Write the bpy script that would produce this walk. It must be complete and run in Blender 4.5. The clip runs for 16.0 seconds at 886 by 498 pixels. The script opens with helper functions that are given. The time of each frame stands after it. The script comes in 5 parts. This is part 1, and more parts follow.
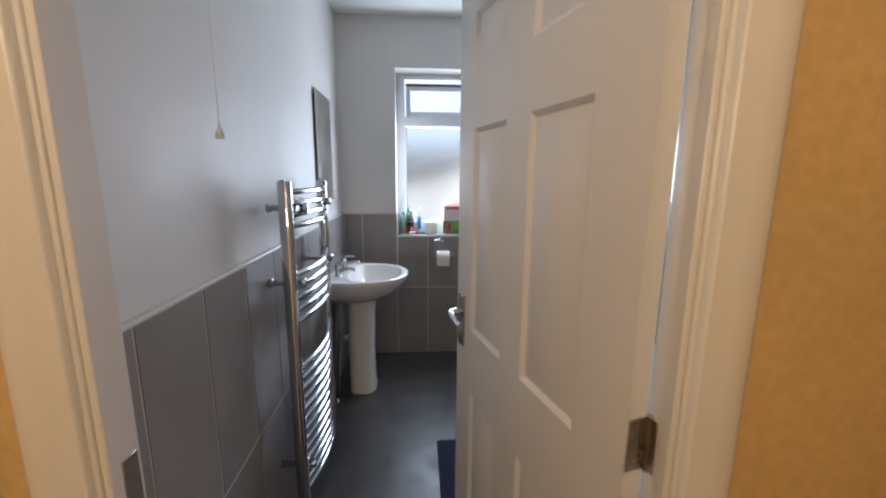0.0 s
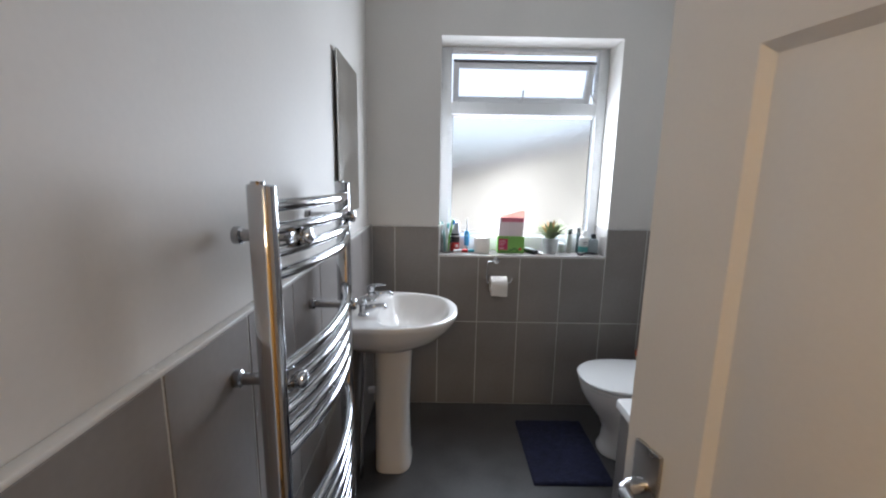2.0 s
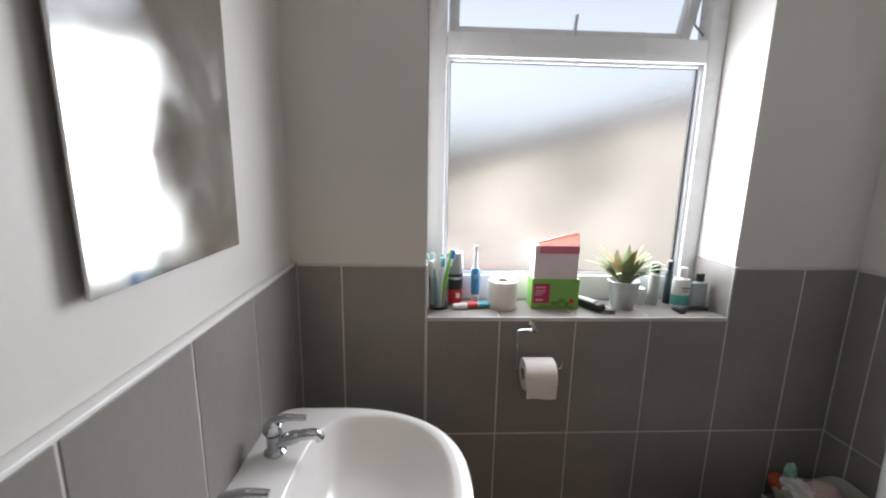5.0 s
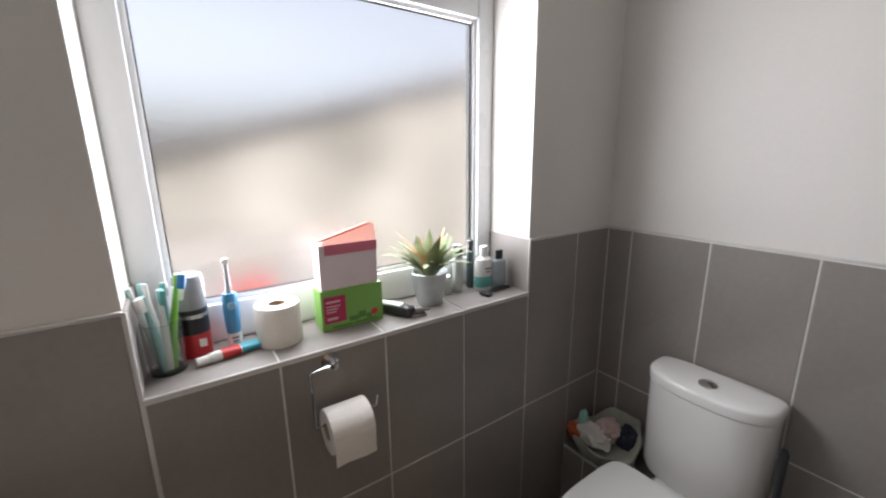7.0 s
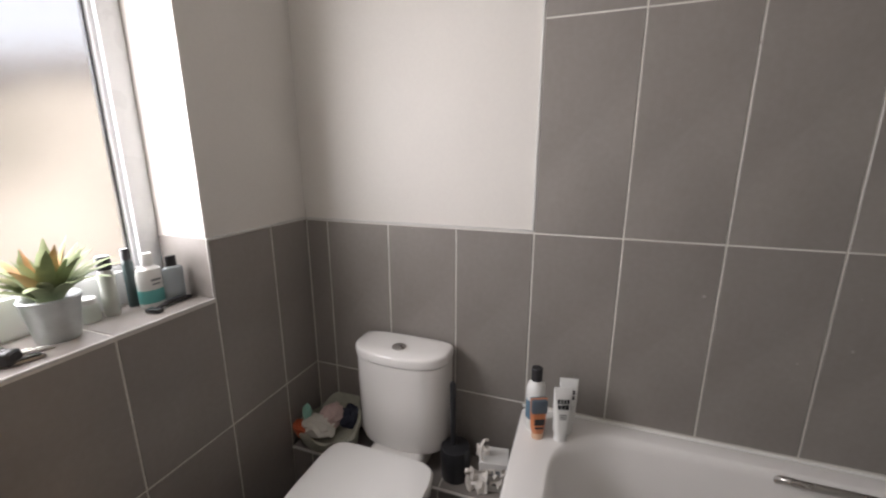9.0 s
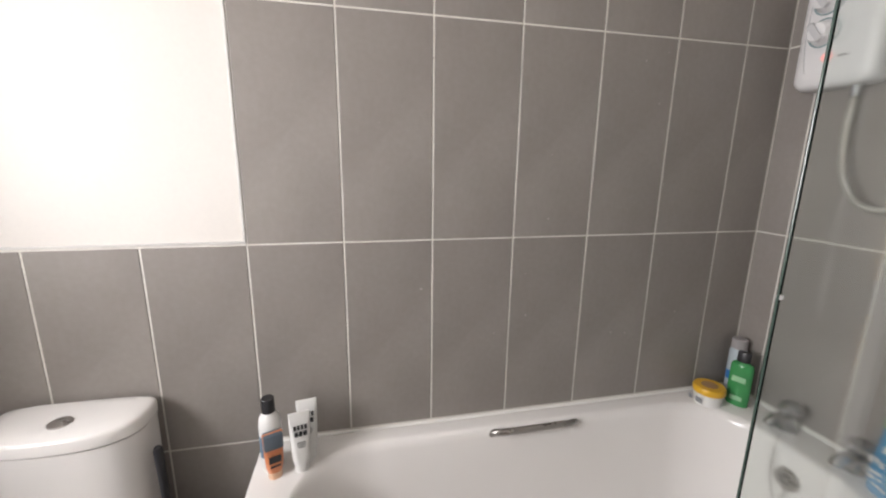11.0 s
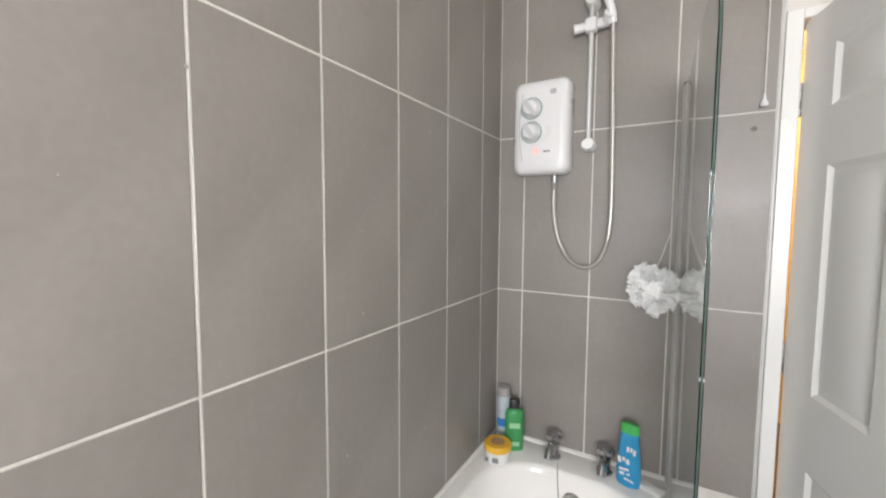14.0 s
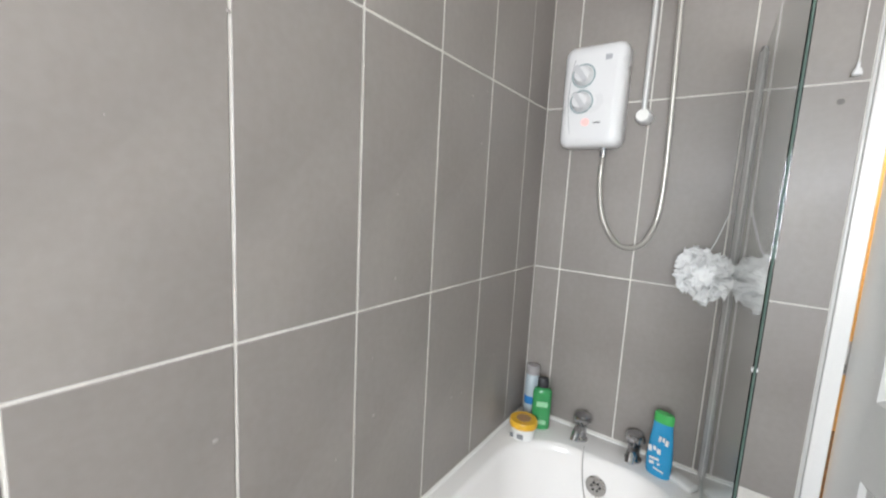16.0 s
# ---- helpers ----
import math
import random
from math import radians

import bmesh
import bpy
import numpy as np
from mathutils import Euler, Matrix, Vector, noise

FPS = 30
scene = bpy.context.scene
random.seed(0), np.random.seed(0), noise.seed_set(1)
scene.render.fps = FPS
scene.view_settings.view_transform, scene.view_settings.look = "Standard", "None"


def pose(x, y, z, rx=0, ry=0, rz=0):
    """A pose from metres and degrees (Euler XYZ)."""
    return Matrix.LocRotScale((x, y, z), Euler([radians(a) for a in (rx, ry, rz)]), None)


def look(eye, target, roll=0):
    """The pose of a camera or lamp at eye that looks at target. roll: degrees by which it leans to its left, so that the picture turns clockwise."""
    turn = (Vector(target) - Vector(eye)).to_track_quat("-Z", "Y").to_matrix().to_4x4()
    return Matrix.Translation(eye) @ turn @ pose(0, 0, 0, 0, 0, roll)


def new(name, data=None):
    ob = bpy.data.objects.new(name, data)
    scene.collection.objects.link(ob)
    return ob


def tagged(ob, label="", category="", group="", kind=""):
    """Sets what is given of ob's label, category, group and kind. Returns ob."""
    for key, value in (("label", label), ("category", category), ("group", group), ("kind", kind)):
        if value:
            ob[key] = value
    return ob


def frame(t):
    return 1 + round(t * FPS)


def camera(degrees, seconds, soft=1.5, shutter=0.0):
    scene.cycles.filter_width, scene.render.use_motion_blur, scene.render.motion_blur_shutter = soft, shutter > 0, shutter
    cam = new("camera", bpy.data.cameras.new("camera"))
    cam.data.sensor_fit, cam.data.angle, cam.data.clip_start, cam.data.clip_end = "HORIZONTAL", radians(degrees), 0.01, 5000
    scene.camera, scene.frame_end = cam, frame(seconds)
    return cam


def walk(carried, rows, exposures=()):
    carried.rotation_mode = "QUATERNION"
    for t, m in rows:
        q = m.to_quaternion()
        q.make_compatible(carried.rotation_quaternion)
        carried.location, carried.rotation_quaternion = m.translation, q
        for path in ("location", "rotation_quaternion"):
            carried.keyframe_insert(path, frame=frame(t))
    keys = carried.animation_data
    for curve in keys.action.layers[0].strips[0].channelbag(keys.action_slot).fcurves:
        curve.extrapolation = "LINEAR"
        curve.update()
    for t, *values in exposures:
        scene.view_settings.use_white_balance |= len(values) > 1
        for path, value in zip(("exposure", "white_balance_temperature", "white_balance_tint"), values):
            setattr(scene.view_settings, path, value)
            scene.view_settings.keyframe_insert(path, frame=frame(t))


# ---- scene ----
cam = camera(96.9, 16.0, soft=2.1, shutter=0.2)
PATH = [
    (0, (0.046, -0.1, 1.42), (0.167, 1.863, 1.061), 0.4),
    (0.5, (-0.012, 0.05, 1.427), (0.089, 2.017, 1.081), 0.6),
    (1, (-0.065, 0.212, 1.42), (0.005, 2.181, 1.076), 0.8),
    (1.5, (-0.1, 0.403, 1.41), (-0.058, 2.373, 1.065), 1.1),
    (2, (-0.114, 0.621, 1.415), (-0.103, 2.591, 1.069), 1.0),
    (2.5, (-0.154, 0.81, 1.407), (-0.148, 2.78, 1.053), 1.1),
    (3, (-0.178, 1.0, 1.413), (-0.175, 2.967, 1.054), 1.2),
    (3.5, (-0.161, 1.189, 1.412), (-0.173, 3.156, 1.051), 1.4),
    (6, (-0.098, 2.015, 1.427), (0.359, 3.921, 1.031), -0.2),
    (6.5, (-0.065, 2.09, 1.418), (0.713, 3.881, 0.998), -1.1),
    (7, (-0.031, 2.108, 1.396), (1.075, 3.712, 0.947), -0.7),
    (7.5, (0.009, 2.09, 1.39), (1.352, 3.487, 0.905), -0.5),
    (8, (0.04, 2.059, 1.386), (1.576, 3.243, 0.897), -0.2),
    (8.5, (0.074, 2.025, 1.369), (1.782, 2.955, 0.902), -0.1),
    (9, (0.096, 1.97, 1.368), (1.929, 2.624, 0.907), -0.1),
    (9.5, (0.124, 1.926, 1.365), (2.038, 2.268, 0.897), -0.0),
    (10, (0.135, 1.879, 1.356), (2.082, 1.888, 0.897), 0.4),
    (12.3, (0.451, 1.79, 1.346), (2.186, 0.877, 0.95), 0.8),
    (12.5, (0.515, 1.804, 1.342), (2.182, 0.774, 0.942), 0.8),
    (13, (0.671, 1.863, 1.352), (2.046, 0.468, 0.948), 0.3),
    (13.5, (0.697, 1.901, 1.352), (1.826, 0.282, 1.031), 0.2),
    (14, (0.686, 1.916, 1.407), (1.704, 0.2, 1.267), 0.3),
    (14.5, (0.675, 1.923, 1.484), (1.681, 0.196, 1.541), -0.4),
    (15, (0.689, 1.913, 1.532), (1.722, 0.203, 1.626), -0.6),
    (15.5, (0.703, 1.911, 1.496), (1.784, 0.228, 1.477), 0.7),
    (16, (0.695, 1.896, 1.382), (1.858, 0.29, 1.125), 3.0),
]
EXPOSURES = [(0.0, 0.3, 5450, 10), (1.0, 0.36, 5600, 10), (2.5, 0.3, 5950, 10), (3.7, 0.25, 6300, 11), (6.0, -0.1, 6350, 14), (7.5, -0.06, 6550, 15), (9.0, 0.14, 6850, 17), (10.2, 0.6, 6900, 16), (12.3, 1.22, 6850, 16), (14.0, 1.33, 6700, 12), (15.0, 1.38, 6650, 10), (16.0, 1.46, 6400, 10)]
walk(cam, [(t, look(eye, target, roll)) for t, eye, target, roll in PATH], EXPOSURES)

# ---- daylight, sun and the lamp in the hall ----
world = bpy.data.worlds.new("overcast_sky")
scene.world = world
world.use_nodes = True
wn, wl = world.node_tree.nodes, world.node_tree.links
sky = wn.new("ShaderNodeTexSky")
sky.sky_type = "NISHITA"
sky.sun_disc = False
sky.sun_elevation, sky.sun_rotation = radians(40), radians(170)
sky.dust_density = 6.0
sky.air_density = 1.0
wn["Background"].inputs["Strength"].default_value = 0.15
haze = wn.new("ShaderNodeHueSaturation")   # thin high cloud whitens the sky
haze.inputs["Saturation"].default_value, haze.inputs["Value"].default_value = 0.35, 2.2
wl.new(sky.outputs[0], haze.inputs["Color"])
wl.new(haze.outputs[0], wn["Background"].inputs["Color"])

sun = new("sun", bpy.data.lights.new("sun", "SUN"))
sun.data.energy, sun.data.angle, sun.data.color = 0.6, radians(12), (1.0, 0.95, 0.88)
sun.matrix_world = look((0.5, -6.0, 6.0), (1.2, 1.0, 0.2))

hall_lamp = new("hall_lamp", bpy.data.lights.new("hall_lamp", "POINT"))
hall_lamp.data.energy, hall_lamp.data.shadow_soft_size, hall_lamp.data.color = 21.0, 0.09, (1.0, 0.73, 0.44)
hall_lamp.location = (-0.25, -0.8, 2.25)

window_light = new("window_light", bpy.data.lights.new("window_light", "AREA"))
window_light.data.shape, window_light.data.size, window_light.data.size_y = "RECTANGLE", 0.84, 0.72
window_light.data.energy, window_light.data.color = 22.0, (0.93, 0.965, 1.0)
window_light.data.spread = radians(180)
window_light.matrix_world = look((0.38, 3.152, 1.45), (0.38, 0.0, 1.45))

# ---- materials ----
def mat(name, color, rough=0.5, metal=0.0, vary=0.0, scale=6.0, fine=0.0, fine_scale=180.0, bump=0.0, spec=0.5, coat=0.0, rough_vary=0.0, each=0.0, tint=None):
    """A surface with broad colour variation, fine grain, relief and uneven gloss."""
    m = bpy.data.materials.new(name)
    m.use_nodes = True
    n, l = m.node_tree.nodes, m.node_tree.links
    b = n["Principled BSDF"]
    b.inputs["Base Color"].default_value = (*color, 1)
    b.inputs["Roughness"].default_value = rough
    b.inputs["Metallic"].default_value = metal
    b.inputs["Specular IOR Level"].default_value = spec
    b.inputs["Coat Weight"].default_value = coat
    geo = n.new("ShaderNodeTexCoord")
    out = geo.outputs["Object"]
    wide = n.new("ShaderNodeTexNoise")
    wide.inputs["Scale"].default_value, wide.inputs["Detail"].default_value = scale, 5
    l.new(out, wide.inputs["Vector"])
    grain = n.new("ShaderNodeTexNoise")
    grain.inputs["Scale"].default_value, grain.inputs["Detail"].default_value = fine_scale, 3
    l.new(out, grain.inputs["Vector"])
    if vary or fine or each:
        value = None
        for node, amount in ((wide, vary), (grain, fine)):
            r = n.new("ShaderNodeMapRange")
            r.inputs["From Min"].default_value, r.inputs["From Max"].default_value = 0.3, 0.7
            r.inputs["To Min"].default_value, r.inputs["To Max"].default_value = 1 - amount, 1 + amount
            l.new(node.outputs["Fac"], r.inputs["Value"])
            if value is None:
                value = r.outputs[0]
            else:
                k = n.new("ShaderNodeMath")
                k.operation = "MULTIPLY"
                l.new(value, k.inputs[0]), l.new(r.outputs[0], k.inputs[1])
                value = k.outputs[0]
        if each:
            info = n.new("ShaderNodeObjectInfo")
            r = n.new("ShaderNodeMapRange")
            r.inputs["To Min"].default_value, r.inputs["To Max"].default_value = 1 - each, 1 + each
            l.new(info.outputs["Random"], r.inputs["Value"])
            k = n.new("ShaderNodeMath")
            k.operation = "MULTIPLY"
            l.new(value, k.inputs[0]), l.new(r.outputs[0], k.inputs[1])
            value = k.outputs[0]
        mix = n.new("ShaderNodeVectorMath")
        mix.operation = "SCALE"
        mix.inputs[0].default_value = color
        if tint:
            two = n.new("ShaderNodeMix")
            two.data_type = "RGBA"
            two.inputs["A"].default_value, two.inputs["B"].default_value = (*color, 1), (*tint, 1)
            big = n.new("ShaderNodeTexNoise")
            big.inputs["Scale"].default_value = scale * 0.6
            l.new(out, big.inputs["Vector"])
            l.new(big.outputs["Fac"], two.inputs["Factor"])
            l.new(two.outputs["Result"], mix.inputs[0])
        l.new(value, mix.inputs["Scale"])
        l.new(mix.outputs[0], b.inputs["Base Color"])
    if rough_vary:
        r = n.new("ShaderNodeMapRange")
        r.inputs["From Min"].default_value, r.inputs["From Max"].default_value = 0.3, 0.7
        r.inputs["To Min"].default_value, r.inputs["To Max"].default_value = rough - rough_vary, rough + rough_vary
        l.new(wide.outputs["Fac"], r.inputs["Value"])
        l.new(r.outputs[0], b.inputs["Roughness"])
    if bump:
        bp = n.new("ShaderNodeBump")
        bp.inputs["Strength"].default_value, bp.inputs["Distance"].default_value = bump, 0.002
        l.new(grain.outputs["Fac"], bp.inputs["Height"])
        l.new(bp.outputs[0], b.inputs["Normal"])
    return m


def glass(name, color=(1, 1, 1), rough=0.0, ior=1.45, bump=0.0, scale=120.0):
    m = mat(name, color, rough)
    n, l = m.node_tree.nodes, m.node_tree.links
    b = n["Principled BSDF"]
    b.inputs["Transmission Weight"].default_value = 1.0
    b.inputs["IOR"].default_value = ior
    if bump:
        g = n.new("ShaderNodeTexVoronoi")
        g.inputs["Scale"].default_value = scale
        c = n.new("ShaderNodeTexCoord")
        l.new(c.outputs["Object"], g.inputs["Vector"])
        bp = n.new("ShaderNodeBump")
        bp.inputs["Strength"].default_value, bp.inputs["Distance"].default_value = bump, 0.002
        l.new(g.outputs["Distance"], bp.inputs["Height"])
        l.new(bp.outputs[0], b.inputs["Normal"])
    return m


PAINT = mat("warm_white_satin_paint", (0.69, 0.66, 0.62), 0.6, spec=0.4, vary=0.025, scale=3, fine=0.012, fine_scale=90, bump=0.06, rough_vary=0.06)
CEIL = mat("white_ceiling_paint", (0.8, 0.79, 0.76), 0.8, vary=0.02, scale=2, bump=0.05)
HALL = mat("textured_hall_paint", (0.68, 0.49, 0.21), 0.55, vary=0.06, scale=5, fine=0.07, fine_scale=48, bump=1.0)
GLOSS = mat("white_gloss_paint", (0.8, 0.79, 0.765), 0.26, vary=0.02, scale=4, fine=0.01, bump=0.03, rough_vary=0.015)
TILE = mat("grey_matt_tile", (0.258, 0.23, 0.213), 0.42, vary=0.09, scale=4, fine=0.035, fine_scale=60, bump=0.04, rough_vary=0.08, each=0.035, tint=(0.262, 0.241, 0.222))
GROUT = mat("pale_grout", (0.66, 0.635, 0.59), 0.85, vary=0.12, scale=9, fine=0.06, bump=0.3)
TRIM = mat("tile_trim", (0.6, 0.59, 0.57), 0.35, vary=0.06, scale=14, rough_vary=0.05)
VINYL = mat("dark_grey_vinyl", (0.064, 0.06, 0.059), 0.4, vary=0.22, scale=7, fine=0.15, fine_scale=130, bump=0.1, rough_vary=0.1)
CERAMIC = mat("white_ceramic", (0.82, 0.8, 0.775), 0.09, vary=0.012, scale=3, rough_vary=0.03, coat=0.3)
ACRYLIC = mat("white_bath_acrylic", (0.82, 0.8, 0.775), 0.16, vary=0.015, scale=3, rough_vary=0.05)
SEAT = mat("white_seat_plastic", (0.8, 0.79, 0.77), 0.2, vary=0.012, scale=3, rough_vary=0.04)
CHROME = mat("polished_chrome", (0.56, 0.57, 0.59), 0.08, 1.0, vary=0.04, scale=12, rough_vary=0.04)
DARK_CHROME = mat("dull_dark_chrome", (0.46, 0.46, 0.47), 0.16, 1.0, vary=0.1, scale=14, rough_vary=0.06)
ALU = mat("satin_aluminium", (0.68, 0.68, 0.67), 0.34, 0.45, vary=0.04, scale=14, rough_vary=0.06)
STEEL = mat("brushed_steel", (0.45, 0.43, 0.41), 0.3, 1.0, vary=0.08, scale=20, rough_vary=0.08)
UPVC = mat("white_upvc", (0.8, 0.81, 0.82), 0.28, vary=0.015, scale=4, rough_vary=0.05)
GASKET = mat("grey_rubber_gasket", (0.11, 0.11, 0.115), 0.6, vary=0.1)
# near-black colour painted for the shade inside overflow and drain holes
HOLE_DARK = mat("hole_shade_black", (0.02, 0.02, 0.022), 0.6, vary=0.1)
WHITE_PLASTIC = mat("white_plastic", (0.74, 0.735, 0.735), 0.3, vary=0.015, scale=5, rough_vary=0.05)
BLACK_PLASTIC = mat("black_plastic", (0.022, 0.022, 0.025), 0.38, vary=0.1, rough_vary=0.08)
MIRROR = mat("smeared_mirror_silver", (0.72, 0.715, 0.69), 0.13, 1.0, vary=0.1, scale=6, fine=0.03, fine_scale=40, rough_vary=0.11)
NAVY = mat("navy_bath_mat", (0.012, 0.014, 0.04), 0.95, vary=0.3, scale=30, fine=0.4, fine_scale=300, bump=1.0)
FROST = glass("obscured_window_glass", (0.96, 0.975, 0.985), 0.26, 1.3, bump=0.1, scale=70)
CLEAR = glass("clear_glass", (0.93, 0.97, 0.95), 0.0, 1.45)
SCREEN_GLASS = glass("pale_green_screen_glass", (0.93, 0.98, 0.955), 0.05, 1.45)
GLASS_EDGE = mat("green_glass_edge", (0.06, 0.095, 0.08), 0.2, vary=0.1, scale=30)


# ---- building helpers ----
def part(name, bm, material, parent=None, label="", angle=38):
    me = bpy.data.meshes.new(name)
    bmesh.ops.recalc_face_normals(bm, faces=bm.faces)
    bm.to_mesh(me)
    bm.free()
    me.materials.append(material)
    me.shade_smooth()
    me.set_sharp_from_angle(angle=radians(angle))
    ob = new(name, me)
    ob.parent = parent
    if label:
        tagged(ob, label)
    return ob


def thing(name, at, label, category, group="", turn=0, kind=""):
    ob = new(name)
    ob.empty_display_size = 0.05
    ob.matrix_basis = pose(*at, 0, 0, turn)
    return tagged(ob, label, category, group, kind)


def box(bm, x0, x1, y0, y1, z0, z1, bevel=0.0, seg=2, m=None):
    made = bmesh.ops.create_cube(bm, size=1)["verts"]
    for v in made:
        v.co = Vector(((x0 + x1) / 2 + v.co.x * (x1 - x0), (y0 + y1) / 2 + v.co.y * (y1 - y0), (z0 + z1) / 2 + v.co.z * (z1 - z0)))
    if m is not None:
        for v in made:
            v.co = m @ v.co
    if bevel:
        edges = list({e for v in made for e in v.link_edges})
        bmesh.ops.bevel(bm, geom=edges, offset=bevel, segments=seg, affect="EDGES", profile=0.5)
    return bm


def cuboid(*a, **k):
    return box(bmesh.new(), *a, **k)


def loft(bm, rings, cap0=True, cap1=True):
    rows = [[bm.verts.new(p) for p in ring] for ring in rings]
    n = len(rows[0])
    for a, b in zip(rows, rows[1:]):
        for i in range(n):
            bm.faces.new((a[i], a[(i + 1) % n], b[(i + 1) % n], b[i]))
    if cap0:
        bm.faces.new(rows[0][::-1])
    if cap1:
        bm.faces.new(rows[-1])
    return bm


def lathe(profile, n=28, at=(0, 0, 0), bm=None, m=None):
    """A turned solid about the z axis: profile of (radius, height)."""
    bm = bm or bmesh.new()
    rings = []
    for r, z in profile:
        ring = [Vector((at[0] + r * math.cos(2 * math.pi * i / n), at[1] + r * math.sin(2 * math.pi * i / n), at[2] + z)) for i in range(n)]
        rings.append([m @ p for p in ring] if m is not None else ring)
    return loft(bm, rings)


def tube(points, r, n=12, bm=None, closed=False):
    """A round bar along points; r is a number or one for each point."""
    bm = bm or bmesh.new()
    pts = [Vector(p) for p in points]
    rings, side = [], None
    for i, p in enumerate(pts):
        d = (pts[min(i + 1, len(pts) - 1)] - pts[max(i - 1, 0)]).normalized()
        if side is None:
            side = d.orthogonal().normalized()
        side = (side - d * side.dot(d)).normalized()
        up = d.cross(side)
        rad = r[i] if isinstance(r, (list, tuple)) else r
        rings.append([p + rad * (side * math.cos(2 * math.pi * k / n) + up * math.sin(2 * math.pi * k / n)) for k in range(n)])
    return loft(bm, rings)


def arc_points(points, steps=8):
    """A smooth curve through points."""
    p = [Vector(points[0])] + [Vector(q) for q in points] + [Vector(points[-1])]
    out = []
    for i in range(1, len(p) - 2):
        for k in range(steps):
            t = k / steps
            a, b, c, d = p[i - 1], p[i], p[i + 1], p[i + 2]
            out.append(0.5 * ((2 * b) + (c - a) * t + (2 * a - 5 * b + 4 * c - d) * t * t + (3 * b - a - 3 * c + d) * t ** 3))
    out.append(p[-2])
    return out


def rounded(cx, cy, hx, hy, r, z, n=12):
    """A rectangle with rounded corners, as a ring."""
    r = min(r, hx * 0.999, hy * 0.999)
    ring = []
    for k, (sx, sy) in enumerate(((1, 1), (-1, 1), (-1, -1), (1, -1))):
        for i in range(n):
            a = math.pi / 2 * (k + i / (n - 1))
            ring.append(Vector((cx + sx * (hx - r) + r * math.cos(a), cy + sy * (hy - r) + r * math.sin(a), z)))
    return ring


def dshape(cx, cy, front, back, half, nf, nb, z, turn=0, n=56):
    """A ring with a curved front (towards +x before the turn) and a squarer back."""
    ring = []
    for i in range(n):
        a = 2 * math.pi * i / n
        c, s = math.cos(a), math.sin(a)
        e, reach = (nf, front) if c >= 0 else (nb, back)
        x = reach * math.copysign(abs(c) ** (2 / e), c)
        y = half * math.copysign(abs(s) ** (2 / e), s)
        t = radians(turn)
        ring.append(Vector((cx + x * math.cos(t) - y * math.sin(t), cy + x * math.sin(t) + y * math.cos(t), z)))
    return ring


def text(name, words, size, m, material, parent, depth=0.0004):
    """Lettering as a mesh, lying in the local xy plane of m."""
    cu = bpy.data.curves.new(name, "FONT")
    cu.body, cu.size, cu.extrude, cu.align_x, cu.align_y = words, size, depth, "CENTER", "CENTER"
    tmp = new(name, cu)
    me = bpy.data.meshes.new_from_object(tmp)
    bpy.data.objects.remove(tmp)
    bpy.data.curves.remove(cu)
    me.materials.clear()
    me.materials.append(material)
    ob = new(name, me)
    ob.parent = parent
    ob.matrix_basis = m
    return ob

# ---- the room ----
XR, YW, YE, TOP = 1.30, 2.945, 0.44, 2.55      # tile faces of the bath wall, window wall and shower wall; ceiling
DADO = 1.14
LEFT_DADO = 1.147                               # the towel rail wall is tiled a little higher
THICK = 0.008                                   # tiles stand this far off the plaster
LEFT = pose(-0.527, 2.945, 0, 0, 0, 1.0) @ pose(0, -2.945, 0)                       # the wall with the towel rail; local x = 0 is its tile face
OX0, OX1, SILL, HEAD = -0.127, 0.882, 0.972, 2.2   # window opening
DX0, DX1, DTOP = -0.365, 0.405, 1.972           # door opening
FY0, FY1 = 3.135, 3.205                         # window frame
YH = 0.372                                      # hall face of the door wall


def structure(name, bm, material, label, category, parent=None):
    return tagged(part(name, bm, material, parent, label), label, category, kind="structure")


floor = structure("floor", cuboid(-0.75, 1.6, YE - 0.14, 3.3, -0.06, 0.0), VINYL, "dark grey mottled sheet vinyl bathroom floor", "floor")
hall_floor = structure("floor_hall", cuboid(-1.2, 1.6, -1.6, YE - 0.14, -0.06, -0.002), mat("hall_carpet", (0.16, 0.12, 0.08), 0.95, vary=0.15, fine=0.3, bump=0.8), "brown carpeted hall floor", "floor")
ceiling = structure("ceiling", cuboid(-0.75, 1.6, YE, 3.3, TOP, TOP + 0.08), CEIL, "plain white painted plaster ceiling", "ceiling")
hall_ceiling = structure("ceiling_hall", cuboid(-1.2, 1.6, -1.6, YH, TOP, TOP + 0.08), CEIL, "plain white hall ceiling", "ceiling")

bm = bmesh.new()
PW = YW + THICK
for x0, x1, z0, z1 in ((-0.75, OX0, 0, TOP), (OX1, 1.6, 0, TOP), (OX0, OX1, 0, SILL - 0.012), (OX0, OX1, HEAD, TOP)):
    box(bm, x0, x1, PW, 3.26, z0, z1)
wall_window = structure("wall_window", bm, PAINT, "off-white painted window wall with grey tiled lower half", "wall")
wall_bath = structure("wall_bath", cuboid(XR + THICK, XR + 0.16, YH, YW + THICK, 0, TOP), PAINT, "off-white painted wall, grey tiled beside the bath", "wall")
bm = bmesh.new()
for x0, x1, z0, z1 in ((DX1 + 0.03, XR + THICK, 0, TOP), (-0.75, DX0 - 0.03, 0, TOP), (DX0 - 0.03, DX1 + 0.03, DTOP + 0.03, TOP)):
    box(bm, x0, x1, YH + 0.004, YE - THICK, z0, z1)
wall_door = structure("wall_door", bm, PAINT, "white painted wall round the door, tiled in the shower", "wall")
bm = bmesh.new()
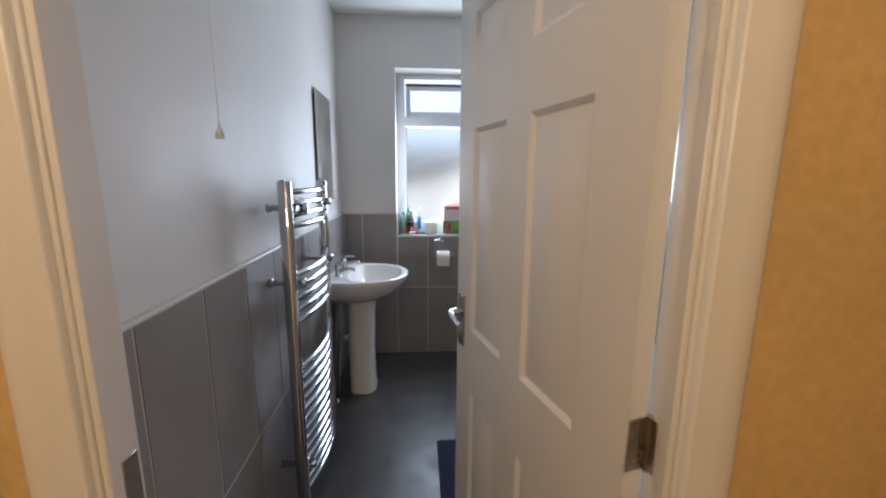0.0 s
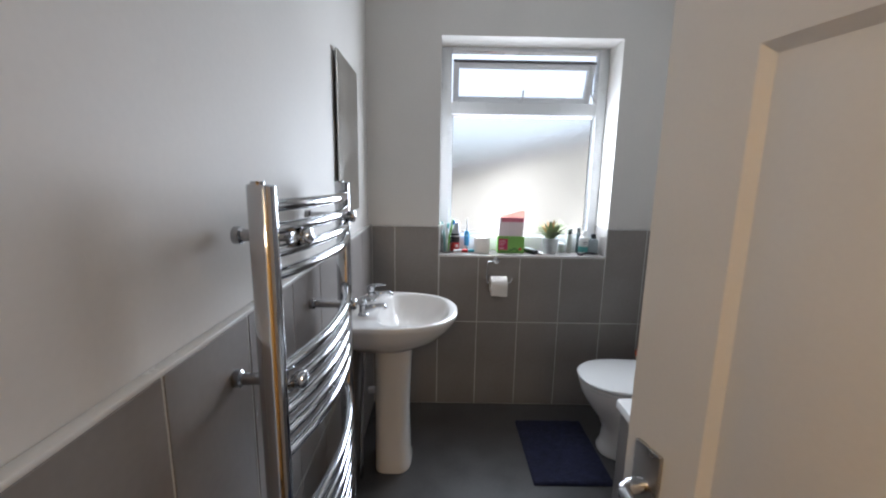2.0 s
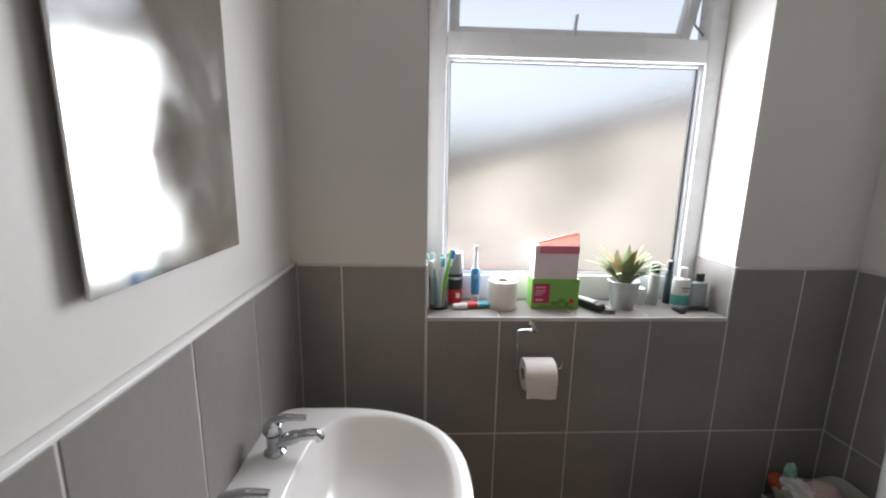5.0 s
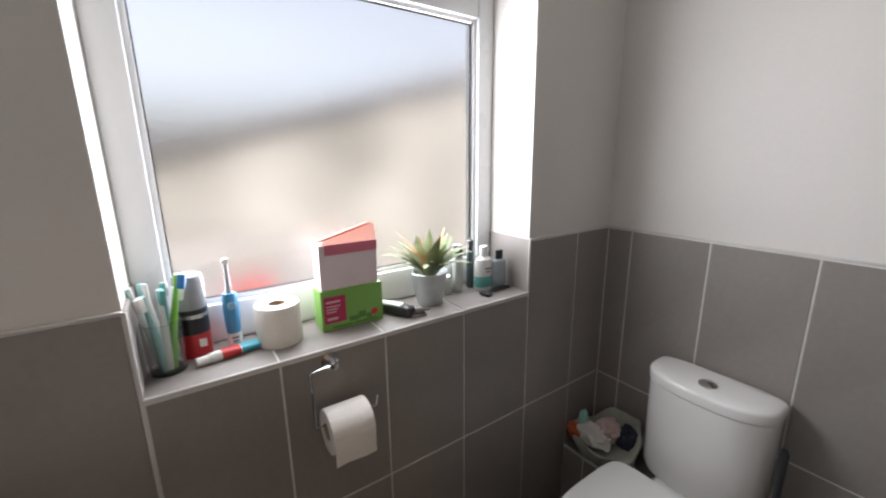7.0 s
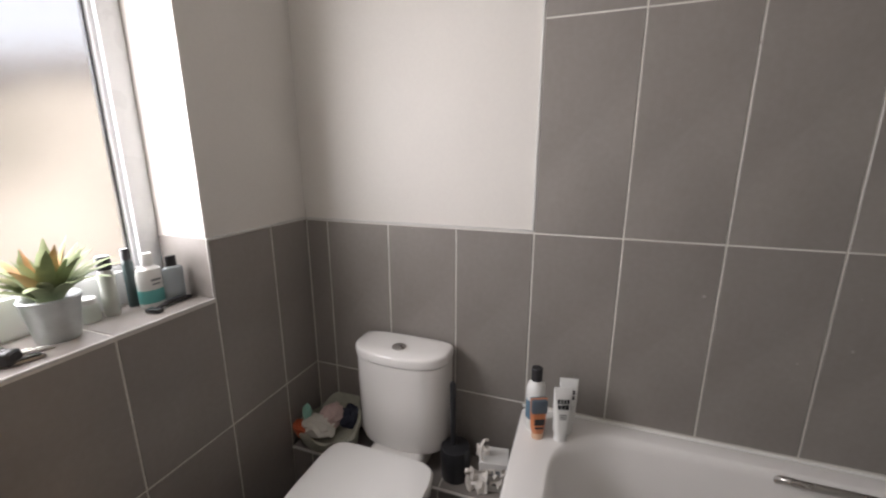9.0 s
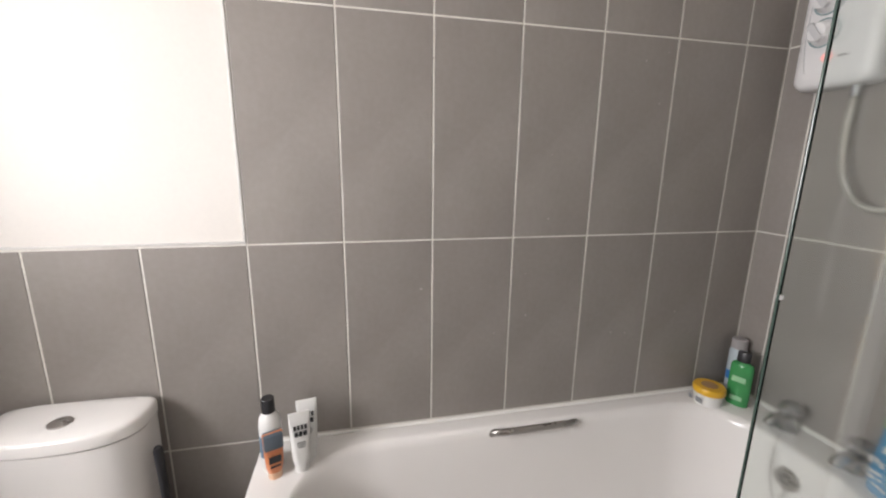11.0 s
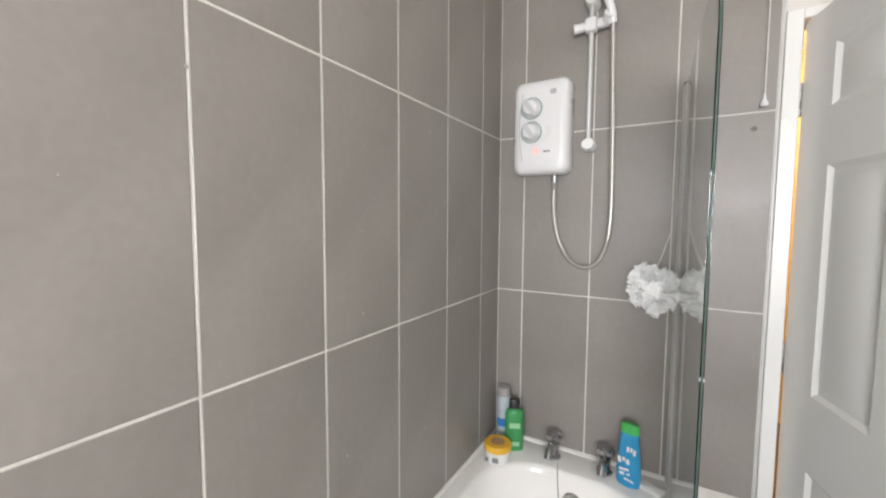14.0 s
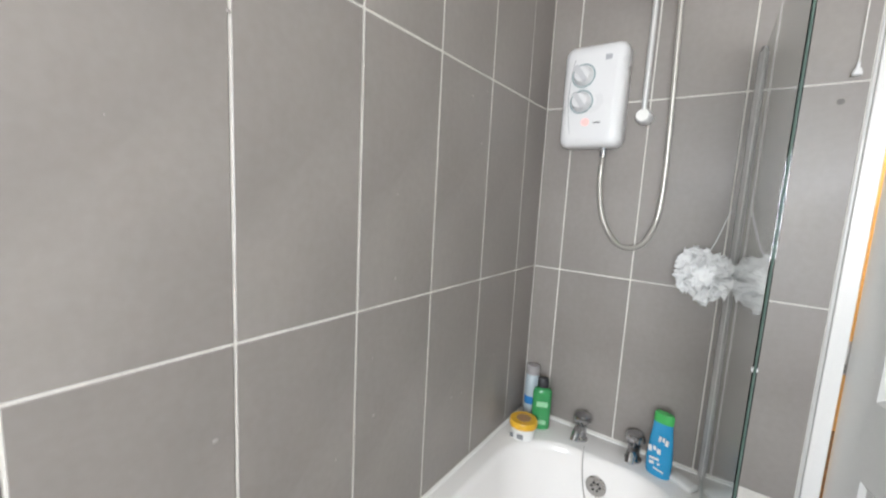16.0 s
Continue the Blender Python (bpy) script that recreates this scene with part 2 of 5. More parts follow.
for x0, x1, z0, z1 in ((DX1 + 0.03, 1.6, 0, TOP), (-1.2, DX0 - 0.03, 0, TOP), (DX0 - 0.03, DX1 + 0.03, DTOP + 0.03, TOP)):
    box(bm, x0, x1, YH, YH + 0.004, z0, z1)
hall_wall = structure("wall_hall_near", bm, HALL, "cream textured hall wall round the door", "wall")
for n, a in (("wall_hall_back", (-1.2, 1.6, -1.7, -1.6, 0, TOP)), ("wall_hall_west", (-1.3, -1.2, -1.7, YH, 0, TOP)), ("wall_hall_east", (1.6, 1.7, -1.7, YH, 0, TOP))):
    structure(n, cuboid(*a), HALL, "plain cream textured hall wall", "wall")
wall_left = structure("wall_towel_rail", box(cuboid(-0.16, -THICK, 0.36, 2.95, 0, LEFT_DADO - 0.01), -0.16, -0.02, 0.36, 3.1, LEFT_DADO - 0.006, TOP), PAINT, "off-white satin painted wall above grey tiles", "wall")
wall_left.matrix_basis = LEFT

# ---- tiles: each one a piece on its wall ----
TILE_MESHES = {}
GAP = 0.0024


def tile(parent, axis, plane, u0, u1, z0, z1, name="tile", flip=1):
    """One tile with its face at plane. axis: the way its face looks, x, y or z. u runs along the wall (for z: u is x, z is y)."""
    w, h = u1 - u0 - 2 * GAP, z1 - z0 - 2 * GAP
    if w < 0.008 or h < 0.008:
        return
    key = (axis, flip, round(w, 3), round(h, 3))
    if key not in TILE_MESHES:
        d = THICK
        if axis == "x":
            bm = cuboid(min(0, flip * d), max(0, flip * d), -w / 2, w / 2, -h / 2, h / 2, bevel=0.0012, seg=1)
        elif axis == "y":
            bm = cuboid(-w / 2, w / 2, min(0, flip * d), max(0, flip * d), -h / 2, h / 2, bevel=0.0012, seg=1)
        else:
            bm = cuboid(-w / 2, w / 2, -h / 2, h / 2, -d, 0, bevel=0.0012, seg=1)
        me = bpy.data.meshes.new("tile")
        bm.to_mesh(me)
        bm.free()
        me.materials.append(TILE)
        TILE_MESHES[key] = me
    ob = new(name, TILE_MESHES[key])
    ob.parent = parent
    u, z = (u0 + u1) / 2, (z0 + z1) / 2
    ob.location = {"x": (plane, u, z), "y": (u, plane, z), "z": (u, z, plane)}[axis]
    return ob


def grout(parent, x0, x1, y0, y1, z0, z1):
    part("grout", cuboid(x0, x1, y0, y1, z0, z1), GROUT, parent, "pale grout between the tiles")


ROWS_Z = [0.0, 0.549, 1.137, 1.731, 2.328, TOP]
# beside the bath
r0 = 2.104
cols = [YE] + [r0 - 0.25 * k for k in range(6, -1, -1)]
grout(wall_bath, XR + 0.0016, XR + THICK, YE - 0.004, r0, 0.5, TOP)
grout(wall_bath, XR + 0.0016, XR + THICK, r0, YW + 0.004, 0, DADO)
for a, b in zip(cols, cols[1:]):
    for c, d in zip(ROWS_Z[1:], ROWS_Z[2:]):
        tile(wall_bath, "x", XR, a, b, c, d)
cols = [r0, r0 + 0.25, r0 + 0.5, r0 + 0.75, YW]
for a, b in zip(cols, cols[1:]):
    for c, d in zip(ROWS_Z[:2], ROWS_Z[1:3]):
        tile(wall_bath, "x", XR, a, b, c, d)
# the shower end
cols = [0.452, 0.70, 0.949, 1.198, XR]
grout(wall_door, 0.452, XR, YE - THICK, YE - 0.0016, 0.5, TOP)
for a, b in zip(cols, cols[1:]):
    for c, d in zip(ROWS_Z[1:], ROWS_Z[2:]):
        tile(wall_door, "y", YE, a, b, c, d, flip=-1)
# window wall
XL = -0.527
grout(wall_window, XL, OX0, YW + 0.0016, PW, 0, DADO)
grout(wall_window, OX1, XR, YW + 0.0016, PW, 0, DADO)
grout(wall_window, OX0, OX1, YW + 0.0016, PW, 0, SILL - 0.012)
cols = [XL, -0.39, OX0, 0.115, 0.367, 0.6185, OX1, 1.12, XR]
for a, b in zip(cols, cols[1:]):
    tile(wall_window, "y", YW, a, b, 0, 0.552)
    tile(wall_window, "y", YW, a, b, 0.552, SILL - 0.006 if OX0 <= a < OX1 else DADO)
# towel rail wall
grout(wall_left, -THICK, -0.0016, 0.43, 2.945, 0, LEFT_DADO - 0.005)
cols = [0.45] + [0.625 + 0.25 * k for k in range(10)] + [2.94]
for a, b in zip(cols, cols[1:]):
    for c, d in zip(ROWS_Z[:2], (ROWS_Z[1], LEFT_DADO - 0.004)):
        tile(wall_left, "x", 0, a, b, c, d, flip=-1)
# edging along the top of the tiles
for parent, a in (
                  (wall_bath, (XR - 0.001, XR + THICK, r0, YW, DADO, DADO + 0.006)),
                  (wall_bath, (XR - 0.0015, XR + THICK, r0, r0 + 0.007, DADO + 0.006, TOP)),
                  (wall_window, (XL, OX0, YW - 0.001, PW, DADO, DADO + 0.006)),
                  (wall_window, (OX1, XR, YW - 0.001, PW, DADO, DADO + 0.006)),
                  (wall_door, (0.445, 0.452, YE - THICK, YE + 0.0015, 0, TOP))):
    part("tile_trim", cuboid(*a, bevel=0.0015, seg=1), TRIM, parent)

bm = cuboid(-0.02, 0.0015, 0.43, 2.945, LEFT_DADO - 0.005, LEFT_DADO + 0.004, bevel=0.003, seg=2)
part("ledge_cap", bm, GLOSS, wall_left, "white painted ledge on top of the tiles")

# window recess: tiled sill and lower cheeks
sill = structure("window_sill", cuboid(OX0, OX1, YW - 0.001, FY0 + 0.01, SILL - 0.012, SILL - 0.0016), GROUT, "grey tiled window sill with a pale metal edge", "window sill")
cols = [OX0, 0.115, 0.367, 0.6185, OX1]
for a, b in zip(cols, cols[1:]):
    tile(sill, "z", SILL, a, b, YW + 0.003, FY0)
part("tile_trim", cuboid(OX0, OX1, YW - 0.003, YW + 0.004, SILL - 0.006, SILL + 0.0012, bevel=0.0015, seg=1), TRIM, sill)
for x, s in ((OX0, 1), (OX1, -1)):
    part("cheek_tile", cuboid(min(x, x + s * 0.006), max(x, x + s * 0.006), YW, FY0 - 0.002, SILL, DADO + 0.004, bevel=0.001, seg=1), TILE, wall_window)
    part("cheek_trim", cuboid(min(x - s * 0.001, x + s * 0.0065), max(x - s * 0.001, x + s * 0.0065), YW - 0.002, YW + 0.003, SILL if s < 0 else 0.55, DADO + 0.004, bevel=0.0015, seg=1), TRIM, wall_window)

# ---- window ----
window = tagged(new("window_1"), "white plastic window with obscured glass and an open top light", "window", kind="structure")


def bars(name, x0, x1, z0, z1, w, y0, y1, material, parent, m=None, bevel=0.005):
    """A rectangular frame of four mitred-looking bars."""
    bm = bmesh.new()
    for a in ((x0, x0 + w, y0, y1, z0, z1), (x1 - w, x1, y0, y1, z0, z1), (x0 + w, x1 - w, y0 + 0.001, y1 - 0.001, z0, z0 + w), (x0 + w, x1 - w, y0 + 0.001, y1 - 0.001, z1 - w, z1)):
        box(bm, *a, bevel=bevel, seg=2, m=m)
    return part(name, bm, material, parent)


bm = bmesh.new()
for a in ((OX0, -0.064, SILL, HEAD), (0.822, OX1, SILL, HEAD), (-0.064, 0.822, SILL, 1.066), (-0.064, 0.822, 1.812, 1.888), (-0.064, 0.822, HEAD - 0.022, HEAD)):
    box(bm, a[0], a[1], FY0, FY1, a[2], a[3], bevel=0.006, seg=2)
part("window_frame", bm, UPVC, window, "white plastic window frame")
bars("glazing_bead", -0.068, 0.826, 1.062, 1.816, 0.016, FY0 + 0.012, FY0 + 0.03, UPVC, window, bevel=0.004)
bars("gasket", -0.054, 0.812, 1.074, 1.803, 0.005, FY0 + 0.0265, FY0 + 0.0299, GASKET, window, bevel=0.0)
pane = part("pane", cuboid(-0.05, 0.808, FY0 + 0.03, FY0 + 0.036, 1.078, 1.803), FROST, window, "obscured glass pane")
pane.visible_shadow = False
# top light, hung at its head and standing open outwards
SASH = Matrix.Translation((0, FY0 + 0.035, 2.125)) @ Matrix.Rotation(radians(20), 4, "X") @ Matrix.Translation((0, 0, 0))
sash = bars("top_sash", -0.055, 0.81, -0.235, 0.0, 0.036, -0.02, 0.03, UPVC, window, m=SASH)
bm = cuboid(-0.022, 0.777, 0.002, 0.008, -0.203, -0.032, m=SASH)
top_pane = part("pane", bm, FROST, sash, "obscured glass of the top light")
top_pane.visible_shadow = False
part("gasket", cuboid(-0.055, 0.81, -0.024, 0.034, 0.0, 0.012, m=SASH), GASKET, sash)
part("sash_handle", box(cuboid(0.36, 0.40, -0.034, -0.02, -0.233, -0.205, bevel=0.003, m=SASH), 0.375, 0.385, -0.05, -0.034, -0.22, -0.15, bevel=0.004, m=SASH), UPVC, sash)
part("stay_arm", tube([(0.816, FY0 + 0.03, 1.91), (0.816, FY0 + 0.085, 1.965), (0.812, FY0 + 0.07, 2.08)], 0.004, 8), STEEL, window)

# ---- door and its frame ----
frame_thing = tagged(new("door_frame"), "cream gloss painted wooden door frame and architrave", "door frame", kind="structure")
for name, a in (("jamb", (DX1, DX1 + 0.038, YH - 0.004, YE + 0.003, 0, DTOP + 0.028)), ("jamb", (DX0 - 0.028, DX0, YH - 0.004, YE + 0.002, 0, DTOP + 0.028)), ("head", (DX0, DX1, YH - 0.004, YE + 0.002, DTOP, DTOP + 0.028)),
                ("door_stop", (DX1 - 0.01, DX1, YH, YE - 0.046, 0, DTOP)), ("door_stop", (DX0, DX0 + 0.01, YH, YE - 0.046, 0, DTOP)), ("door_stop", (DX0 + 0.01, DX1 - 0.01, YH, YE - 0.046, DTOP - 0.012, DTOP))):
    part(name, cuboid(*a, bevel=0.002, seg=1), GLOSS, frame_thing)
ARCH = [(0.0, 0.0), (0.0, 0.009), (0.002, 0.0115), (0.006, 0.0125), (0.02, 0.0135), (0.03, 0.0165), (0.038, 0.0185), (0.05, 0.0185), (0.06, 0.0175), (0.066, 0.014), (0.068, 0.009), (0.068, 0.0)]   # moulded section: across, proud
AW = ARCH[-1][0]


def architrave(path):
    """The moulded section run between two mitred ends: each end is a function of the distance across."""
    part("architrave", loft(bmesh.new(), [[Vector((e(u)[0], YH - 0.0045 - d, e(u)[1])) for u, d in ARCH] for e in path]), GLOSS, frame_thing, angle=60)


IN0, IN1, INZ = DX0 - 0.006, DX1 + 0.006, DTOP + 0.006
architrave((lambda u: (IN1 + u, 0.0), lambda u: (IN1 + u, INZ + u)))
architrave((lambda u: (IN0 - u, 0.0), lambda u: (IN0 - u, INZ + u)))
architrave((lambda u: (IN0 - u, INZ + u), lambda u: (IN1 + u, INZ + u)))
part("strike_plate", cuboid(DX0 - 0.001, DX0 + 0.0022, YE - 0.036, YE - 0.006, 0.91, 1.03, bevel=0.001, seg=1), STEEL, frame_thing, "worn steel strike plate")

# ---- the door ----
DW, DH, DT = 0.757, 1.955, 0.036
door = tagged(new("door_1"), "open white gloss six-panel wooden door", "door", kind="structure")
door.matrix_basis = pose(0.3625, 0.424, 0.008, 0, 0, 104.4)   # local x along the leaf, y = 0 its hall face, -y towards the bath


def door_face(bm, y, s):
    """Panels pressed into one face of the leaf."""
    xs = [0, 0.131, 0.333, 0.44, 0.64, DW]
    zs = [0, 0.215, 0.74, 0.945, 1.548, 1.693, 1.85, DH]
    rows = []
    for i in range(len(xs) - 1):
        for j in range(len(zs) - 1):
            x0, x1, z0, z1 = xs[i], xs[i + 1], zs[j], zs[j + 1]
            if i in (1, 3) and j in (1, 3, 5):
                steps = ((0, 0), (0.012, 0.009), (0.02, 0.009), (0.042, 0.002))
                quads = [[(x0 + q, z0 + q), (x1 - q, z0 + q), (x1 - q, z1 - q), (x0 + q, z1 - q)] for q, _ in steps]
                vs = [[bm.verts.new((p[0], y - s * d, p[1])) for p in quad] for quad, (_, d) in zip(quads, steps)]
                for a, b in zip(vs, vs[1:]):
                    for k in range(4):
                        bm.faces.new((a[k], a[(k + 1) % 4], b[(k + 1) % 4], b[k]))
                bm.faces.new(vs[-1])
            else:
                bm.faces.new([bm.verts.new((p[0], y, p[1])) for p in ((x0, z0), (x1, z0), (x1, z1), (x0, z1))])


bm = bmesh.new()
door_face(bm, 0.0, 1)
door_face(bm, -DT, -1)
for a, b in (((0, 0), (DW, 0)), ((DW, 0), (DW, DH)), ((DW, DH), (0, DH)), ((0, DH), (0, 0))):
    bm.faces.new([bm.verts.new(p) for p in ((a[0], 0, a[1]), (b[0], 0, b[1]), (b[0], -DT, b[1]), (a[0], -DT, a[1]))])
bmesh.ops.remove_doubles(bm, verts=bm.verts, dist=0.0002)
part("leaf", bm, GLOSS, door, angle=25)
for s, y in ((1, 0.0), (-1, -DT)):
    plate = part("handle_plate", cuboid(DW - 0.068, DW - 0.022, min(y, y + s * 0.007), max(y, y + s * 0.007), 0.872, 1.044, bevel=0.002), STEEL, door, "dark brushed steel lock plate")
    part("lever", tube(arc_points([(DW - 0.045, y, 0.985), (DW - 0.045, y + s * 0.035, 0.985), (DW - 0.066, y + s * 0.046, 0.985), (DW - 0.16, y + s * 0.05, 0.98)], 5), [0.011] * 5 + [0.0095] * 5 + [0.009] * 6, 12), CHROME, plate, "chrome lever handle")
    part("keyhole", lathe([(0.009, -0.001), (0.009, 0.0025), (0.006, 0.003)], 16, m=Matrix.Translation((DW - 0.045, y + s * 0.007, 0.905)) @ Matrix.Rotation(radians(-90 * s), 4, "X")), STEEL, plate)
part("latch_plate", cuboid(DW, DW + 0.0015, -0.03, -0.006, 0.9, 1.02), STEEL, door)
for z in (0.24, 1.005, 1.745):
    bm = box(cuboid(-0.003, -0.0004, -DT, -0.002, z - 0.045, z + 0.045, bevel=0.0006, seg=1), -0.02, -0.0035, -DT - 0.003, -DT - 0.001, z - 0.045, z + 0.045, bevel=0.0006, seg=1)
    tube([(-0.004, -DT - 0.004, z - 0.047), (-0.004, -DT - 0.004, z + 0.047)], 0.006, 12, bm)
    h = part("hinge", bm, STEEL, door, "worn brown steel butt hinge")
    for k in (-0.03, 0.0, 0.03):
        part("screw", lathe([(0.0045, 0), (0.004, 0.0012), (0.001, 0.0014)], 10, m=Matrix.Translation((-0.003, -0.018, z + k)) @ Matrix.Rotation(radians(-90), 4, "Y")), STEEL, h)

# ---- bath ----
BX0, BX1, BY0, BY1, RIM = 0.617, XR - 0.003, YE + 0.003, 2.112, 0.541
bath = thing("bathtub", (0, 0, 0), "white acrylic bathtub fitted along the tiled wall", "bathtub")
cx, cy, hx, hy = (BX0 + BX1) / 2, (BY0 + BY1) / 2, (BX1 - BX0) / 2, (BY1 - BY0) / 2
rings = [rounded(cx, cy, hx - 0.012, hy - 0.012, 0.02, RIM - 0.036), rounded(cx, cy, hx, hy, 0.022, RIM - 0.034), rounded(cx, cy, hx, hy, 0.022, RIM - 0.008), rounded(cx, cy, hx - 0.003, hy - 0.003, 0.022, RIM - 0.002), rounded(cx, cy, hx - 0.01, hy - 0.01, 0.022, RIM)]
for inx, iny0, iny1, r, z in ((0.052, 0.565, 2.012, 0.21, RIM), (0.058, 0.571, 2.006, 0.205, RIM - 0.002), (0.066, 0.579, 1.998, 0.2, RIM - 0.010), (0.072, 0.585, 1.985, 0.2, RIM - 0.03), (0.082, 0.595, 1.955, 0.2, RIM - 0.12), (0.1, 0.61, 1.89, 0.19, RIM - 0.25), (0.125, 0.64, 1.82, 0.18, RIM - 0.34), (0.16, 0.69, 1.75, 0.15, RIM - 0.385), (0.22, 0.76, 1.66, 0.1, RIM - 0.4)):
    rings.append(rounded(cx, (iny0 + iny1) / 2, hx - inx, (iny1 - iny0) / 2, r, z))
part("tub", loft(bmesh.new(), rings, cap0=False), ACRYLIC, bath)
outer = [rounded(cx, cy, hx - 0.012, hy - 0.012, 0.02, RIM - 0.036), rounded(cx, cy, hx - 0.05, hy - 0.1, 0.2, RIM - 0.2), rounded(cx, cy, hx - 0.11, hy - 0.2, 0.2, 0.12)]
part("underside", loft(bmesh.new(), outer, cap0=False), ACRYLIC, bath)
part("sealant", tube([(BX1 + 0.0015, BY0 + 0.002, RIM), (BX1 + 0.0015, BY1, RIM)], 0.005, 8), CEIL, bath, "white sealant bead")
part("sealant", tube([(BX0, BY0 - 0.001, RIM), (BX1, BY0 - 0.001, RIM)], 0.005, 8), CEIL, bath, "white sealant bead")
grip = arc_points([(1.238, 1.425, RIM - 0.03), (1.222, 1.412, RIM - 0.012), (1.213, 1.38, RIM - 0.008), (1.21, 1.27, RIM - 0.006), (1.213, 1.17, RIM - 0.008), (1.222, 1.135, RIM - 0.012), (1.238, 1.12, RIM - 0.03)], 6)
part("grip", tube(grip, 0.0105, 12), STEEL, bath, "dull chrome grip rail on the inner side")
ov = Matrix.Translation((0.955, 0.593, 0.452)) @ Matrix.Rotation(radians(-82), 4, "X")
over = part("overflow", lathe([(0.0, 0.0), (0.033, 0.0), (0.033, 0.004), (0.03, 0.007), (0.02, 0.006), (0.0, 0.006)], 32, m=ov), STEEL, bath, "chrome overflow plate")
# the overflow holes are dark discs, their inner shade put into the colour
for k in range(6):
    a = 2 * math.pi * k / 6
    part("hole", lathe([(0.0042, 0), (0.0042, 0.0013), (0.0, 0.0014)], 10, at=(0.013 * math.cos(a), 0.013 * math.sin(a), 0.0063), m=ov), HOLE_DARK, over)
part("plug_chain", tube(arc_points([(1.01, 0.575, RIM + 0.02), (1.005, 0.592, 0.5), (0.99, 0.605, 0.42), (0.965, 0.61, 0.37), (0.95, 0.605, 0.41), (0.953, 0.602, 0.444)], 6), 0.0018, 6), STEEL, bath)
# tiled side and end panels
panel = thing("bath_panel", (0, 0, 0), "grey tiled panel boxing in the bath", "bath panel", kind="structure")
part("grout", box(cuboid(BX0 + 0.022, BX0 + 0.03, BY0, BY1 - 0.02, 0, RIM - 0.035), BX0 + 0.022, 1.11, BY1 - 0.028, BY1 - 0.02, 0, RIM - 0.035), GROUT, panel)
cols = [BY0, 0.61, 0.86, 1.11, 1.36, 1.61, 1.86, BY1 - 0.0135]
for a, b in zip(cols, cols[1:]):
    tile(panel, "x", BX0 + 0.0205, a, b, 0, RIM - 0.035)
for a, b in ((BX0 + 0.0285, 0.865), (0.865, 1.11)):
    tile(panel, "y", BY1 - 0.0135, a, b, 0, RIM - 0.035, flip=-1)


def bath_tap(x, label):
    t = thing("bath_tap", (x, 0.50, RIM), label, "tap", "bath taps")
    part("base", lathe([(0.0, 0), (0.027, 0), (0.027, 0.006), (0.02, 0.012), (0.017, 0.03), (0.0, 0.03)], 24), DARK_CHROME, t)
    part("body", lathe([(0.0, 0.028), (0.0175, 0.028), (0.021, 0.045), (0.021, 0.056), (0.0, 0.058)], 24), DARK_CHROME, t)
    part("spout", tube(arc_points([(0, 0.006, 0.045), (0, 0.04, 0.049), (0, 0.066, 0.044), (0, 0.08, 0.028)], 5), [0.0165] * 5 + [0.015] * 5 + [0.0135] * 6, 16), DARK_CHROME, t)
    head = part("head", lathe([(0.0, 0), (0.022, 0.0), (0.0285, 0.007), (0.0295, 0.018), (0.026, 0.029), (0.016, 0.035), (0.0, 0.037)], 24, at=(0, -0.006, 0.058)), DARK_CHROME, t)
    for k in range(8):
        a = math.pi / 4 * k
        part("flute", lathe([(0.0, 0), (0.004, 0.001), (0.0045, 0.012), (0.003, 0.02), (0.0, 0.021)], 8, at=(0.027 * math.cos(a), -0.006 + 0.027 * math.sin(a), 0.063)), DARK_CHROME, head)
    return t


bath_tap(1.045, "chrome bath tap on the bath rim, plug chain beside it")
bath_tap(0.868, "chrome bath tap on the bath rim near the shower screen")

# ---- toilet ----
wc = thing("toilet", (0, 0, 0), "white ceramic close-coupled toilet with lid closed", "toilet")
WY = 2.52


def wc_ring(x0, x1, half, z, nf=2.3, nb=7, split=0.45):
    x0 += 0.014
    mid = x1 - (x1 - x0) * split
    return dshape(mid, WY, mid - x0, x1 - mid, half, nf, nb, z, 180)


rings = [wc_ring(0.735, 1.1, 0.105, 0.0, 2.6), wc_ring(0.733, 1.1, 0.107, 0.02, 2.6), wc_ring(0.75, 1.1, 0.1, 0.05, 2.6), wc_ring(0.755, 1.1, 0.098, 0.13, 2.5), wc_ring(0.72, 1.1, 0.115, 0.2), wc_ring(0.665, 1.1, 0.15, 0.27), wc_ring(0.63, 1.1, 0.172, 0.33), wc_ring(0.618, 1.1, 0.178, 0.375), wc_ring(0.62, 1.1, 0.178, 0.385), wc_ring(0.64, 1.09, 0.16, 0.388)]
part("pan", loft(bmesh.new(), rings), CERAMIC, wc)
part("pan_back", cuboid(1.0, 1.27, WY - 0.1, WY + 0.1, 0.292, 0.37, bevel=0.02, seg=4), CERAMIC, wc)
sr = [wc_ring(0.618, 1.06, 0.183, 0.390), wc_ring(0.612, 1.062, 0.187, 0.394), wc_ring(0.612, 1.062, 0.187, 0.404), wc_ring(0.618, 1.06, 0.183, 0.408)]
part("seat", loft(bmesh.new(), sr), SEAT, wc)
lr = [wc_ring(0.612, 1.064, 0.186, 0.412), wc_ring(0.606, 1.066, 0.19, 0.415), wc_ring(0.606, 1.066, 0.19, 0.423), wc_ring(0.612, 1.062, 0.185, 0.430), wc_ring(0.64, 1.04, 0.165, 0.434), wc_ring(0.7, 1.0, 0.12, 0.436)]
part("lid", loft(bmesh.new(), lr), SEAT, wc)
for s in (-1, 1):
    part("seat_hinge", tube([(1.068, WY + s * 0.085 - 0.02, 0.408), (1.068, WY + s * 0.085 + 0.02, 0.408)], 0.011, 12), CHROME, wc)


